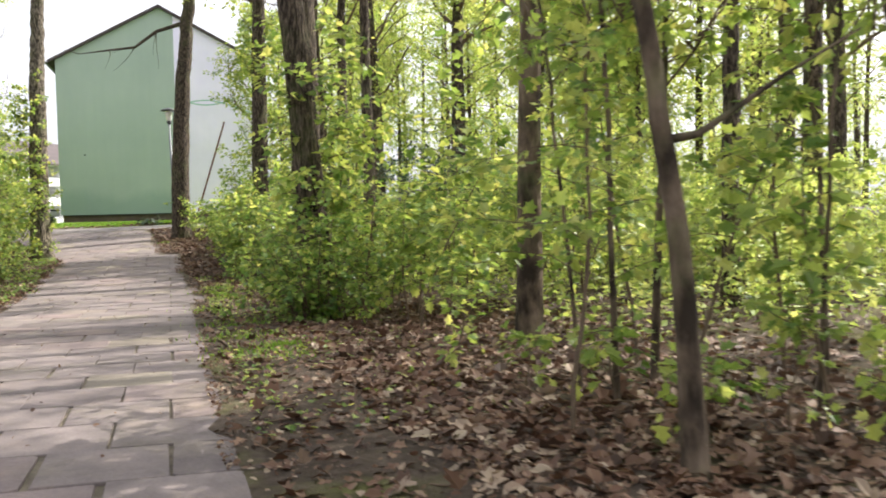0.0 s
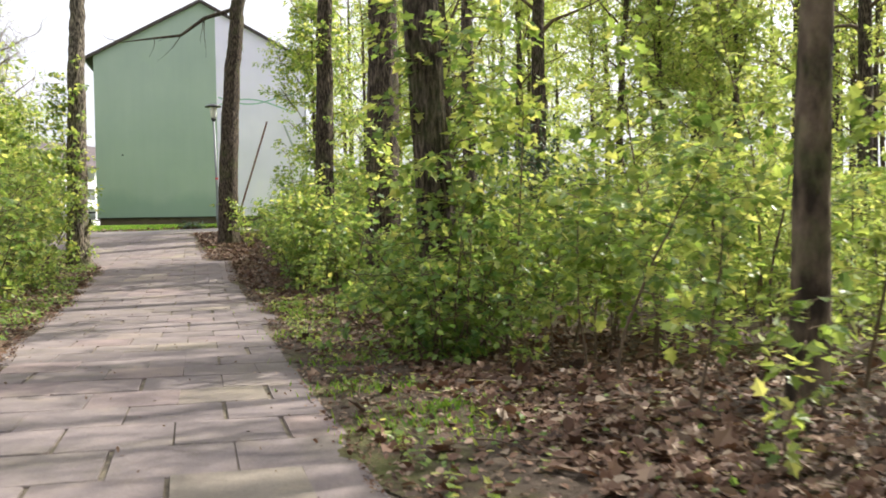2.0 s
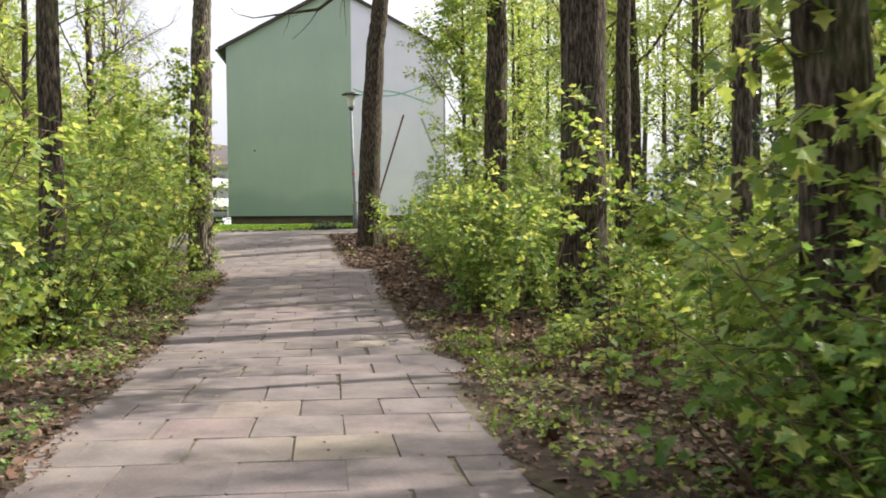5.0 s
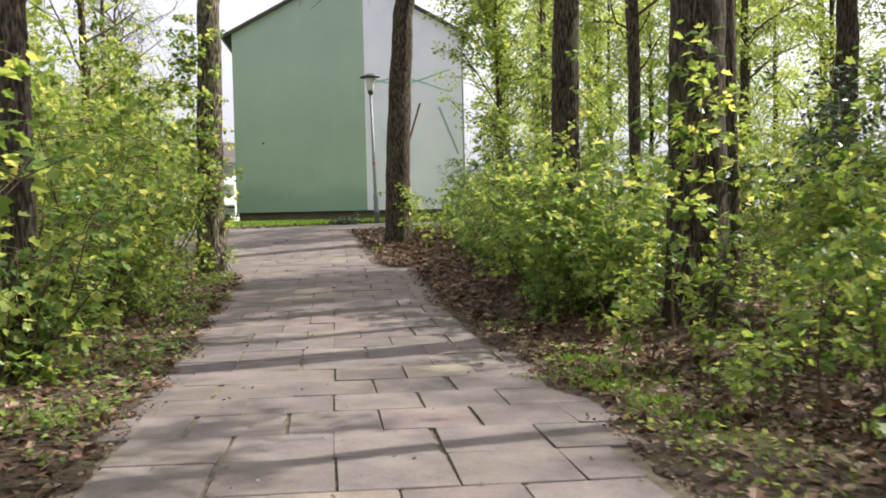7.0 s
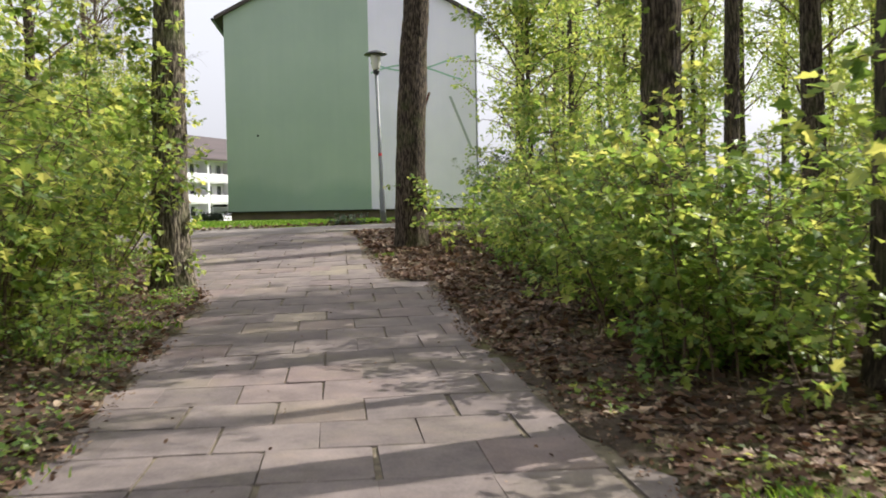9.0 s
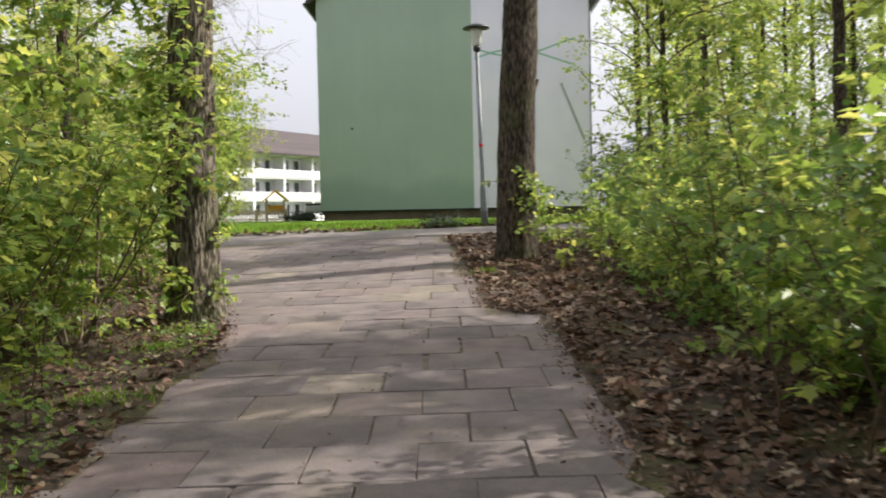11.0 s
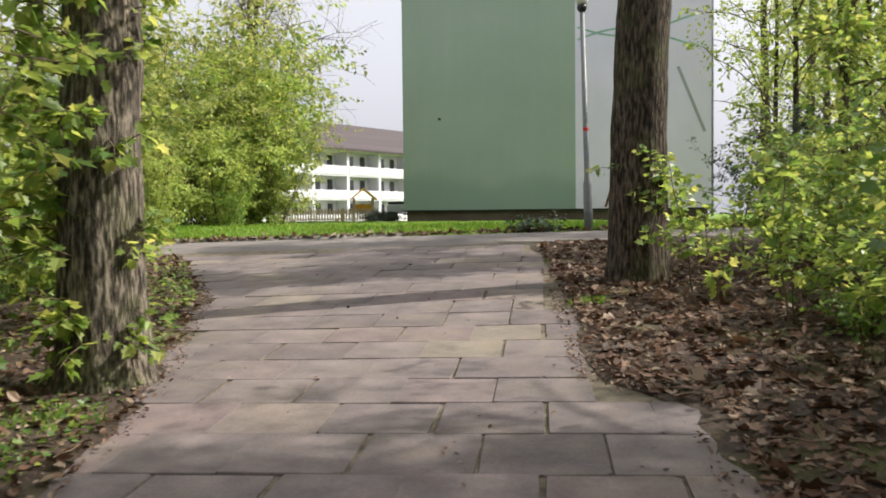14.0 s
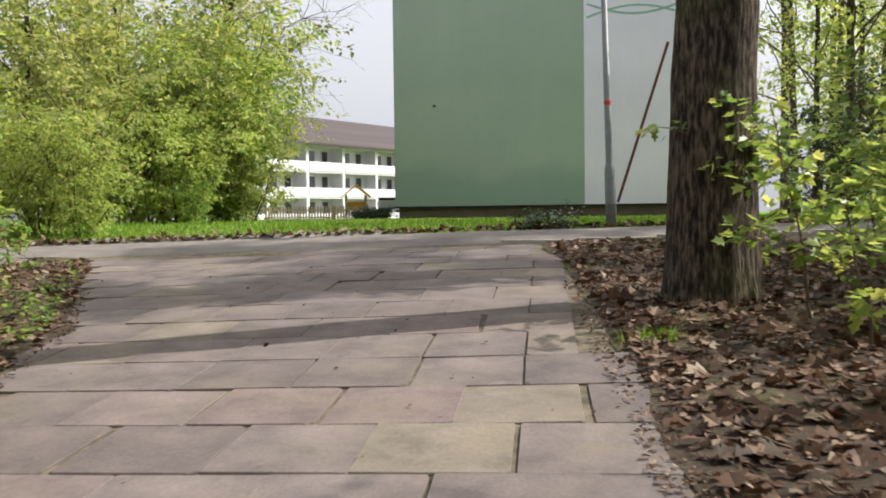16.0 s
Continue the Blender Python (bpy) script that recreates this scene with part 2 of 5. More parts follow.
def box(x0, y0, z0, x1, y1, z1, bevel=0.0, m=None):
    bm = bmesh.new()
    bmesh.ops.create_cube(bm, size=1)
    for v in bm.verts:
        v.co = Vector((x0 + (v.co.x + 0.5) * (x1 - x0), y0 + (v.co.y + 0.5) * (y1 - y0), z0 + (v.co.z + 0.5) * (z1 - z0)))
    if bevel:
        bmesh.ops.bevel(bm, geom=bm.edges[:], offset=bevel, segments=2, affect="EDGES", profile=0.5)
    if m is not None:
        bmesh.ops.transform(bm, matrix=m, verts=bm.verts)
    return bm


def lathe(profile, segs=24):
    """A turned body from (radius, height) pairs."""
    verts, faces = [], []
    for r, z in profile:
        for k in range(segs):
            a = 2 * math.pi * k / segs
            verts.append((r * math.cos(a), r * math.sin(a), z))
    for i in range(len(profile) - 1):
        for k in range(segs):
            k2 = (k + 1) % segs
            faces.append((i * segs + k, i * segs + k2, (i + 1) * segs + k2, (i + 1) * segs + k))
    faces.append(tuple(range(segs))[::-1])
    faces.append(tuple((len(profile) - 1) * segs + k for k in range(segs)))
    return verts, faces


class Soup:
    """Verts and faces gathered for one mesh."""

    def __init__(self):
        self.v, self.f, self.n = [], [], 0

    def add(self, verts, faces):
        self.v.append(np.asarray(verts, float))
        n = self.n
        self.f.extend([tuple(i + n for i in f) for f in faces])
        self.n += len(verts)

    def tube(self, pts, radii, segs=6, rough=0.0, rng=None, flute=0.0):
        pts = [Vector(p) for p in pts]
        verts, faces = [], []
        side = Vector((1, 0, 0))
        for i, p in enumerate(pts):
            d = (pts[min(i + 1, len(pts) - 1)] - pts[max(i - 1, 0)]).normalized()
            a = side - d * side.dot(d)
            if a.length < 1e-3:
                a = Vector((0, 1, 0)) - d * d.y
            a.normalize()
            side = a
            c = d.cross(a)
            for k in range(segs):
                t = 2 * math.pi * k / segs
                q = a * math.cos(t) + c * math.sin(t)
                r = radii[i]
                if flute:
                    r *= 1 + flute * noise.noise(Vector((q.x * 2.2, q.y * 2.2, p.z * 0.7))) + 0.55 * flute * noise.noise(Vector((q.x * 11, q.y * 11, p.z * 2.2)))
                verts.append(tuple(p + q * r))
        for i in range(len(pts) - 1):
            for k in range(segs):
                k2 = (k + 1) % segs
                faces.append((i * segs + k, i * segs + k2, (i + 1) * segs + k2, (i + 1) * segs + k))
        faces.append(tuple((len(pts) - 1) * segs + k for k in range(segs)))
        self.add(verts, faces)

    def mesh(self, name, material, smooth=True):
        return mesh_from(name, np.concatenate(self.v) if self.v else np.zeros((0, 3)), self.f, material, smooth)


# lobed leaf: two folded halves sharing the midrib
HALF = [(0.0, 0.0), (0.17, 0.45), (0.33, 0.24), (0.6, 0.42), (0.68, 0.17), (1.0, 0.0)]
LOBED = (np.array([(x, y, 0.22 * abs(y) - 0.12 * x * x) for x, y in HALF] + [(x, -y, 0.22 * abs(y) - 0.12 * x * x) for x, y in HALF[1:-1]]),
         [tuple(range(6)), (0, 5, 9, 8, 7, 6)])
OVAL = (np.array([(0, 0, 0), (0.4, 0.3, 0.06), (1, 0, -0.08), (0.4, -0.3, 0.06)], float), [(0, 2, 1), (0, 3, 2)])
CURLED = (np.array([(0, 0, 0), (0.25, 0.3, 0.1), (0.65, 0.34, 0.16), (1, 0, 0.1), (0.62, -0.3, 0.2), (0.22, -0.28, 0.07)], float), [(0, 3, 2, 1), (0, 5, 4, 3)])


def leaves(pos, dirs, sizes, rng, template, tilt=0.5):
    """Leaf blades at pos, pointing along dirs; returns verts and faces."""
    n = len(pos)
    pos, sizes = np.asarray(pos, float), np.asarray(sizes, float)
    d = np.asarray(dirs, float)
    d /= np.linalg.norm(d, axis=1, keepdims=True) + 1e-9
    up = np.tile(np.array([0.0, 0.0, 1.0]), (n, 1)) + rng.normal(0, tilt, (n, 3))
    s = np.cross(up, d)
    s /= np.linalg.norm(s, axis=1, keepdims=True) + 1e-9
    u = np.cross(d, s)
    tv, tf = template
    w = rng.uniform(0.8, 1.15, (n, 1, 1))
    v = pos[:, None, :] + sizes[:, None, None] * (tv[None, :, 0:1] * d[:, None, :] + w * tv[None, :, 1:2] * s[:, None, :] + tv[None, :, 2:3] * u[:, None, :])
    k = len(tv)
    faces = [tuple(i * k + j for j in f) for i in range(n) for f in tf]
    return v.reshape(-1, 3), faces


def unit(v):
    return v / (np.linalg.norm(v) + 1e-9)


# ---- lie of the land ----
PROFILE_Y = [-66.0, 0.0, 5.0, 9.0, 12.0, 15.0, 18.0, 20.0, 23.0, 26.0, 28.5, 29.3, 31.0, 33.5, 37.0, 39.6, 56.0, 62.0, 75.0, 120.0]
PROFILE_Z = [-0.6, -0.78, -0.85, -0.96, -1.05, -1.13, -1.2, -1.18, -1.08, -0.93, -0.82, -0.77, -0.6, -0.45, -0.25, -0.12, -0.08, -0.12, -0.5, -0.8]
_yy = np.arange(-80, 420, 0.5)
_zz = np.interp(_yy, PROFILE_Y + [420], PROFILE_Z + [-0.8])
_k = np.exp(-0.5 * (np.arange(-6, 7) / 2.2) ** 2)
_zz = np.convolve(np.pad(_zz, 6, mode="edge"), _k / _k.sum(), mode="valid")


def gz(x, y):
    return float(np.interp(y, _yy, _zz))


TH = radians(19.7)
AX = Vector((-math.sin(TH), math.cos(TH), 0))
AR = Vector((math.cos(TH), math.sin(TH), 0))
ORG = Vector((-0.71, 4.79, 0))


def su(s, u, dz=0.0):
    p = ORG + AX * s + AR * u
    return Vector((p.x, p.y, gz(p.x, p.y) + dz))


def to_su(x, y):
    d = Vector((x, y, 0)) - ORG
    return d.dot(AX), d.dot(AR)


def left_edge(s):
    return float(np.interp(s, [-6, 4, 7, 10, 14, 18, 22.5, 24.2, 27, 28.1, 32, 37], [-2.6, -2.35, -2.5, -2.82, -2.92, -3.1, -3.15, -3.45, -4.3, -4.6, -6.3, -9.0]))


def right_edge(s):
    return float(np.interp(s, [-6, 0, 8, 11, 14.5, 16, 18.5, 23.6, 24.4, 26, 28, 30, 33, 36], [0.15, 0.03, 0.1, 0.2, 0.2, 0.15, -0.05, -0.05, -0.58, -0.63, -0.73, -0.84, -1.08, -1.3]))


def road_near(x):
    return 36.3 + 0.45 * (min(max(x, -26.0), -8.0) + 13.2)


def road_far(x):
    return 39.2 + 0.45 * (min(max(x, -26.0), -8.0) + 13.4)


def build_ground():
    xs = np.concatenate([np.linspace(-400, -45, 16), np.arange(-42, 32, 0.5), np.linspace(34, 400, 16)])
    ys = np.concatenate([np.linspace(-80, -8, 8), np.arange(-6, 66, 0.5), np.linspace(68, 420, 24)])
    verts = []
    for y in ys:
        for x in xs:
            s, u = to_su(x, y)
            z = gz(x, y)
            onpath = left_edge(s) - 0.5 < u < right_edge(s) + 0.4 and s < 37
            if onpath or road_near(x) - 0.1 < y < road_far(x) + 0.1:
                z -= 0.05
            else:
                z += 0.05 * noise.noise(Vector((x * 0.6, y * 0.6, 0))) + 0.03 * noise.noise(Vector((x * 2.1, y * 2.1, 4)))
            verts.append((x, y, z))
    w = len(xs)
    faces = [(j * w + i, j * w + i + 1, (j + 1) * w + i + 1, (j + 1) * w + i) for j in range(len(ys) - 1) for i in range(w - 1)]
    ob = new("ground", mesh_from("ground", verts, faces, GROUND, True))
    tagged(ob, "brown leaf-strewn forest floor rising to a green lawn", "ground", kind="structure")


build_ground()


def strip(name, ya, yb, x0, x1, dz, material, label, wob=0.06):
    verts, faces = [], []
    xs = np.arange(x0, x1 + 0.01, 0.5)
    for x in xs:
        a = ya(x) + wob * noise.noise(Vector((x * 0.9, 0, 2)))
        b = yb(x) + wob * noise.noise(Vector((x * 0.9, 5, 2)))
        for k in range(5):
            y = a + (b - a) * k / 4
            verts.append((x, y, gz(x, y) + dz - (0.09 if k in (0, 4) else 0)))
    for i in range(len(xs) - 1):
        for k in range(4):
            faces.append((i * 5 + k, (i + 1) * 5 + k, (i + 1) * 5 + k + 1, i * 5 + k + 1))
    ob = new(name, mesh_from(name, verts, faces, material, True))
    return tagged(ob, label, name, kind="structure")


strip("road", road_near, road_far, -60, 30, 0.03, ASPHALT, "narrow worn grey asphalt lane across the slab path")

# ---- buildings ----
WL = Vector((-25.39, 54.55, 0))
WD = Vector((11.62, 3.93, 0)).normalized()
WB = Vector((-WD.y, WD.x, 0))
HOUSE_M = Matrix(((WD.x, WB.x, 0, WL.x), (WD.y, WB.y, 0, WL.y), (0, 0, 1, 0.36), (0, 0, 0, 1)))
HW, HSPLIT, HEAVE, HRIDGE, HDEEP = 11.95, 6.8, 9.25, 12.5, 30.0


def prism(outline, y0, y1):
    bm = bmesh.new()
    a = [bm.verts.new((x, y0, z)) for x, z in outline]
    b = [bm.verts.new((x, y1, z)) for x, z in outline]
    bm.faces.new(a)
    bm.faces.new(b[::-1])
    n = len(outline)
    for i in range(n):
        bm.faces.new((a[i], b[i], b[(i + 1) % n], a[(i + 1) % n]))
    bmesh.ops.recalc_face_normals(bm, faces=bm.faces)
    return bm


def build_gable_house():
    h = new("apartment_building")
    h.matrix_world = HOUSE_M
    tagged(h, "green and pale grey rendered apartment block with windowless gable", "building")
    mid = HW / 2
    zs = HEAVE + (HW - HSPLIT) / mid * (HRIDGE - HEAVE)
    part("gable_wall", prism([(0, 0), (HSPLIT, 0), (HSPLIT, zs), (mid, HRIDGE), (0, HEAVE)], 0, HDEEP), GREEN_WALL, h, "smooth green rendered wall section")
    part("gable_wall", prism([(HSPLIT + 0.003, 0), (HW, 0), (HW, HEAVE), (HSPLIT + 0.003, zs)], 0.004, HDEEP), WHITE_WALL, h, "pale grey-white rendered wall section")
    part("plinth", box(0.12, 0.12, -2.2, HW - 0.12, HDEEP - 0.1, -0.003), PLINTH, h, "dark brown plinth set back under the render")
    # edge of the overhanging render, its shadow line put in as black colour
    part("edge_strip", box(-0.02, -0.02, -0.06, HW + 0.02, 0.11, -0.004, 0.005), SHADOW_EDGE, h, "render drip edge, black for the shadow line beneath")
    slope = math.atan2(HRIDGE - HEAVE, mid)
    for side in (-1, 1):
        t = 0.16
        ov = 0.42
        x_e = -ov if side < 0 else HW + ov
        z_e = HEAVE - ov * math.tan(slope)
        out = [(x_e, z_e + 0.005), (mid, HRIDGE + 0.005), (mid, HRIDGE + 0.005 + t / math.cos(slope)), (x_e, z_e + t / math.cos(slope))]
        part("roof", prism(out, -0.22, HDEEP + 0.2), ROOF, h, "dark brown pitched roof")
        s = Soup()
        s.tube([(x_e + side * 0.06, -0.2, z_e + 0.02), (x_e + side * 0.06, HDEEP, z_e + 0.02)], [0.075, 0.075], 10)
        part_mesh("gutter", s.mesh("gutter", STEEL), h, "grey half-round gutter")
    s = Soup()
    s.tube([(HW + 0.07, 0.25, -0.4), (HW + 0.07, 0.25, HEAVE - 0.2)], [0.05, 0.05], 10)
    part_mesh("downpipe", s.mesh("downpipe", STEEL), h)
    part("wall_vent", box(1.42, -0.03, 3.55, 1.52, 0.0, 3.64, 0.008), BLACK_PLASTIC, h, "small black vent cover")
    # painted lines on the pale section
    def stroke(pts, width, material, label):
        verts, faces = [], []
        for i, (x, z) in enumerate(pts):
            x2, z2 = pts[min(i + 1, len(pts) - 1)]
            x1, z1 = pts[max(i - 1, 0)]
            d = Vector((x2 - x1, 0, z2 - z1)).normalized()
            q = Vector((-d.z, 0, d.x)) * width / 2
            verts += [(x + q.x, -0.001, z + q.z), (x - q.x, -0.001, z - q.z)]
        faces = [(2 * i, 2 * i + 1, 2 * i + 3, 2 * i + 2) for i in range(len(pts) - 1)]
        part_mesh("painted_line", mesh_from("painted_line", verts, faces, material), h, label)
    xs = np.linspace(HSPLIT + 0.1, HW - 0.6, 16)
    stroke([(x, 7.05 - 0.42 * math.sin(math.pi * (x - HSPLIT) / 3.6)) for x in xs], 0.075, MURAL_GREEN, "pale green painted arc")
    stroke([(x, 6.5 + 0.42 * math.sin(math.pi * (x - HSPLIT) / 3.6)) for x in xs], 0.075, MURAL_GREEN, "pale green painted arc")
    stroke([(HSPLIT + 1.15, 0.05), (HSPLIT + 2.9, 5.6)], 0.1, MURAL_RED, "dark red painted diagonal line")
    stroke([(HSPLIT + 3.9, 5.4), (HW - 0.25, 2.9)], 0.12, MURAL_GREY, "grey painted diagonal line")


build_gable_house()


def build_balcony_house():
    c = Vector((-65.7, 117.1, 0))
    d = Vector((0.125, 0.992, 0)).normalized()
    b = Vector((-d.y, d.x, 0))
    h = new("balcony_house")
    h.matrix_world = Matrix(((d.x, b.x, 0, c.x), (d.y, b.y, 0, c.y), (0, 0, 1, -0.75), (0, 0, 0, 1)))
    tagged(h, "white three-storey house with loggias and brown tiled roof", "building")
    x0, x1, st = -26.0, 30.0, 2.85
    H = 3 * st
    part("wall", box(x0, 1.7, -2, x1, 12, H), HOUSE_WHITE, h, "white rendered wall")
    part("ground_floor_slab", box(x0, 0, -2, x1, 1.69, 0.1), HOUSE_WHITE, h)
    part("roof", prism([(-0.8, H - 0.1), (6, H + 3.6), (12.8, H - 0.1), (12.8, H + 0.15), (6, H + 3.9), (-0.8, H + 0.15)], 0, 1), ROOF, h, "brown tiled roof")
    roof = [o for o in h.children if o.name.startswith("roof")][0]
    roof.matrix_basis = Matrix(((0, x1 - x0 + 1, 0, x0 - 0.5), (1, 0, 0, 0), (0, 0, 1, 0), (0, 0, 0, 1)))
    bays = np.arange(x0, x1 + 0.1, 6.2)
    for x in bays:
        part("loggia_pier", box(x - 0.22, 0.0, 0.1, x + 0.22, 1.69, H - 0.12), HOUSE_WHITE, h)
    for fl in range(3):
        z = fl * st
        for i, x in enumerate(bays[:-1]):
            part("loggia_floor", box(x + 0.225, 0.02, z + st - 0.2, x + 5.975, 1.69, z + st), HOUSE_WHITE, h)
            part("parapet", box(x + 0.225, -0.06, z + 0.005, x + 5.975, 0.06, z + 1.0, 0.01), HOUSE_WHITE, h, "white loggia parapet")
            w = part("window", box(x + 0.7, 1.6, z + 0.9, x + 3.0, 1.66, z + 2.3), GLASS, h, "dark window")
            for xa, xb, za, zb in ((0.6, 0.7, 0.8, 2.4), (3.0, 3.1, 0.8, 2.4), (1.82, 1.88, 0.9, 2.3), (0.7, 3.0, 0.8, 0.9), (0.7, 3.0, 2.3, 2.4)):
                part("window_frame", box(x + xa, 1.57, z + za, x + xb, 1.672, z + zb), HOUSE_WHITE, w)
            w2 = part("window", box(x + 4.2, 1.6, z + 0.25, x + 5.2, 1.66, z + 2.3), GLASS, h, "dark balcony door")
            for xa, xb, za, zb in ((4.12, 4.2, 0.2, 2.4), (5.2, 5.28, 0.2, 2.4), (4.2, 5.2, 2.3, 2.4)):
                part("window_frame", box(x + xa, 1.57, z + za, x + xb, 1.672, z + zb), HOUSE_WHITE, w2)


build_balcony_house()


# ---- street lamp ----
def build_lamp():
    p = Vector((-13.19, 39.6, gz(-13.19, 39.6)))
    h = new("street_lamp")
    h.matrix_world = Matrix.Translation(p) @ Matrix.Rotation(radians(-1.6), 4, "Y")
    tagged(h, "grey steel park lamp with black hat and opal glass", "lamp")
    H = 4.84 - p.z
    prof = [(0.085, -0.2), (0.085, 0.9), (0.082, 0.92), (0.062, 1.0), (0.058, 1.05), (0.045, H - 0.62)]
    part_mesh("pole", mesh_from("pole", *lathe(prof, 20), STEEL, True), h, "grey galvanised tapered pole")
    part_mesh("door_flap", mesh_from("door_flap", *lathe([(0.0865, 0.35), (0.088, 0.36), (0.088, 0.7), (0.0865, 0.71)], 20), STEEL), h)
    part_mesh("collar", mesh_from("collar", *lathe([(0.05, H - 0.7), (0.085, H - 0.66), (0.1, H - 0.6), (0.085, H - 0.56), (0.05, H - 0.54)], 20), LAMP_BLACK, True), h)
    part_mesh("globe", mesh_from("globe", *lathe([(0.09, H - 0.555), (0.115, H - 0.5), (0.15, H - 0.2), (0.155, H - 0.12)], 24), OPAL, True), h, "opal glass cylinder, unlit")
    part_mesh("hat", mesh_from("hat", *lathe([(0.33, H - 0.13), (0.335, H - 0.115), (0.30, H - 0.08), (0.16, H - 0.03), (0.05, H), (0.0, H + 0.01)], 28), LAMP_BLACK, True), h, "black saucer-shaped hat")
    z = 1.95
    part_mesh("tape_band", mesh_from("tape_band", *lathe([(0.056, z), (0.0572, z + 0.01), (0.0570, z + 0.06), (0.055, z + 0.07)], 20), RED, True), h, "red tape round the pole")


build_lamp()


# ---- trees ----
def branch_path(rng, start, direction, length, sag=0.0, wander=0.15, n=6):
    pts, d, p = [np.array(start, float)], unit(np.array(direction, float)), np.array(start, float)
    for _ in range(n):
        d = unit(d + rng.normal(0, wander, 3) + np.array([0, 0, -sag / n]))
        p = p + d * length / n
        pts.append(p.copy())
    return pts


def sprig(rng, lv, pts, count, size, t0=0.25, spread=0.06):
    """Leaves in pairs along a twig."""
    P = np.array(pts)
    n = len(P) - 1
    for _ in range(count):
        t = t0 + (1 - t0) * rng.random() ** 0.8
        i = min(int(t * n), n - 1)
        p = P[i] + (P[i + 1] - P[i]) * (t * n - i)
        d = unit(P[i + 1] - P[i])
        out = rng.normal(0, 1, 3)
        out -= d * out.dot(d)
        out[2] *= 0.4
        dr = unit(unit(out) + d * 0.5 + np.array([0, 0, -0.25]))
        lv.append((p + unit(out) * spread * rng.random(), dr, size * rng.uniform(0.6, 1.2)))


def leaf_mesh(name, lv, rng, template, material, tilt=0.45):
    v, f = leaves([a for a, _, _ in lv], [b for _, b, _ in lv], [c for _, _, c in lv], rng, template, tilt)
    return mesh_from(name, v, f, material, False)


def make_sapling(seed, height, label, leaf_size=0.1, density=1.0, low=0.25, material=None, radius=0.012, name="sapling", width=0.45, template=None, lite=False):
    rng = np.random.default_rng(seed)
    root = new(name)
    tagged(root, label, "tree" if height > 2.5 else "sapling")
    wood, lv = Soup(), []
    lean = rng.normal(0, 0.08, 3)
    stem = branch_path(rng, (0, 0, -0.05), (lean[0], lean[1], 1), height, 0, 0.07, 10)
    main = Soup()
    main.tube(stem, list(np.linspace(radius * (0.6 + 0.3 * height), radius * 0.25, 11)), 6)
    S = np.array(stem)
    nb = int(7 + 5 * height)
    for k in range(nb):
        t = low + (1 - low) * (k + rng.random()) / nb
        i = min(int(t * 10), 9)
        p = S[i] + (S[i + 1] - S[i]) * (t * 10 - i)
        a = k * 2.4 + rng.normal(0, 0.4)
        ln = width * height * (0.35 + 0.65 * (1 - t)) * rng.uniform(0.5, 1.0)
        ln = max(0.25, min(ln, 1.5))
        br = branch_path(rng, p, (math.cos(a), math.sin(a), rng.uniform(0.2, 0.9)), ln, 0.35, 0.16, 5)
        wood.tube(br, list(np.linspace(radius * 0.42, radius * 0.15, 6)), 3)
        sprig(rng, lv, br, int(density * (5 + 15 * ln)), leaf_size)
        for _ in range(int(ln * 3.2)):
            j = rng.integers(1, 5)
            tw = branch_path(rng, br[j], rng.normal(0, 1, 3) * np.array([1, 1, 0.4]) + np.array([0, 0, 0.25]), ln * 0.4, 0.3, 0.15, 3)
            if not lite:
                wood.tube(tw, [radius * 0.2, radius * 0.16, radius * 0.12, radius * 0.08], 3)
            sprig(rng, lv, tw, int(density * (3 + 9 * ln)), leaf_size)
    sprig(rng, lv, stem[-3:], int(8 * density), leaf_size)
    part_mesh("stem", main.mesh("stem", TWIG), root)
    part_mesh("branchwork", wood.mesh("branchwork", TWIG), root)["kind"] = "stuff"
    part_mesh("foliage", leaf_mesh("foliage", lv, rng, template or LOBED, material or LEAF), root)["kind"] = "stuff"
    return root


def make_shrub(seed, height, label, leaf_size=0.09, stems=7, density=1.0, material=None, template=None, spread=0.5, lite=False):
    rng = np.random.default_rng(seed)
    root = new("shrub")
    tagged(root, label, "shrub")
    wood, lv = Soup(), []
    for k in range(stems):
        a = 2 * math.pi * k / stems + rng.normal(0, 0.3)
        hh = height * rng.uniform(0.65, 1.0)
        st = branch_path(rng, (0.15 * math.cos(a), 0.15 * math.sin(a), -0.05), (spread * math.cos(a), spread * math.sin(a), 1), hh, 0.1, 0.1, 8)
        main = Soup()
        main.tube(st, list(np.linspace(0.016, 0.004, 9)), 5)
        part_mesh("stem", main.mesh("stem", TWIG), root)
        for j in range(int(5 + 5 * hh)):
            i = rng.integers(1, 9)
            ln = rng.uniform(0.3, 0.8) * (0.6 + 0.2 * height)
            b = rng.uniform(0, 2 * math.pi)
            br = branch_path(rng, st[min(i, 8)], (math.cos(b), math.sin(b), rng.uniform(-0.1, 0.8)), ln, 0.3, 0.18, 4)
            if not lite:
                wood.tube(br, [0.006, 0.005, 0.004, 0.003, 0.002], 3)
            sprig(rng, lv, br, int(density * (6 + 20 * ln)), leaf_size, 0.1, 0.1)
    if wood.v:
        part_mesh("branchwork", wood.mesh("branchwork", TWIG), root)["kind"] = "stuff"
    part_mesh("foliage", leaf_mesh("foliage", lv, rng, template or LOBED, material or LEAF), root)["kind"] = "stuff"
    return root


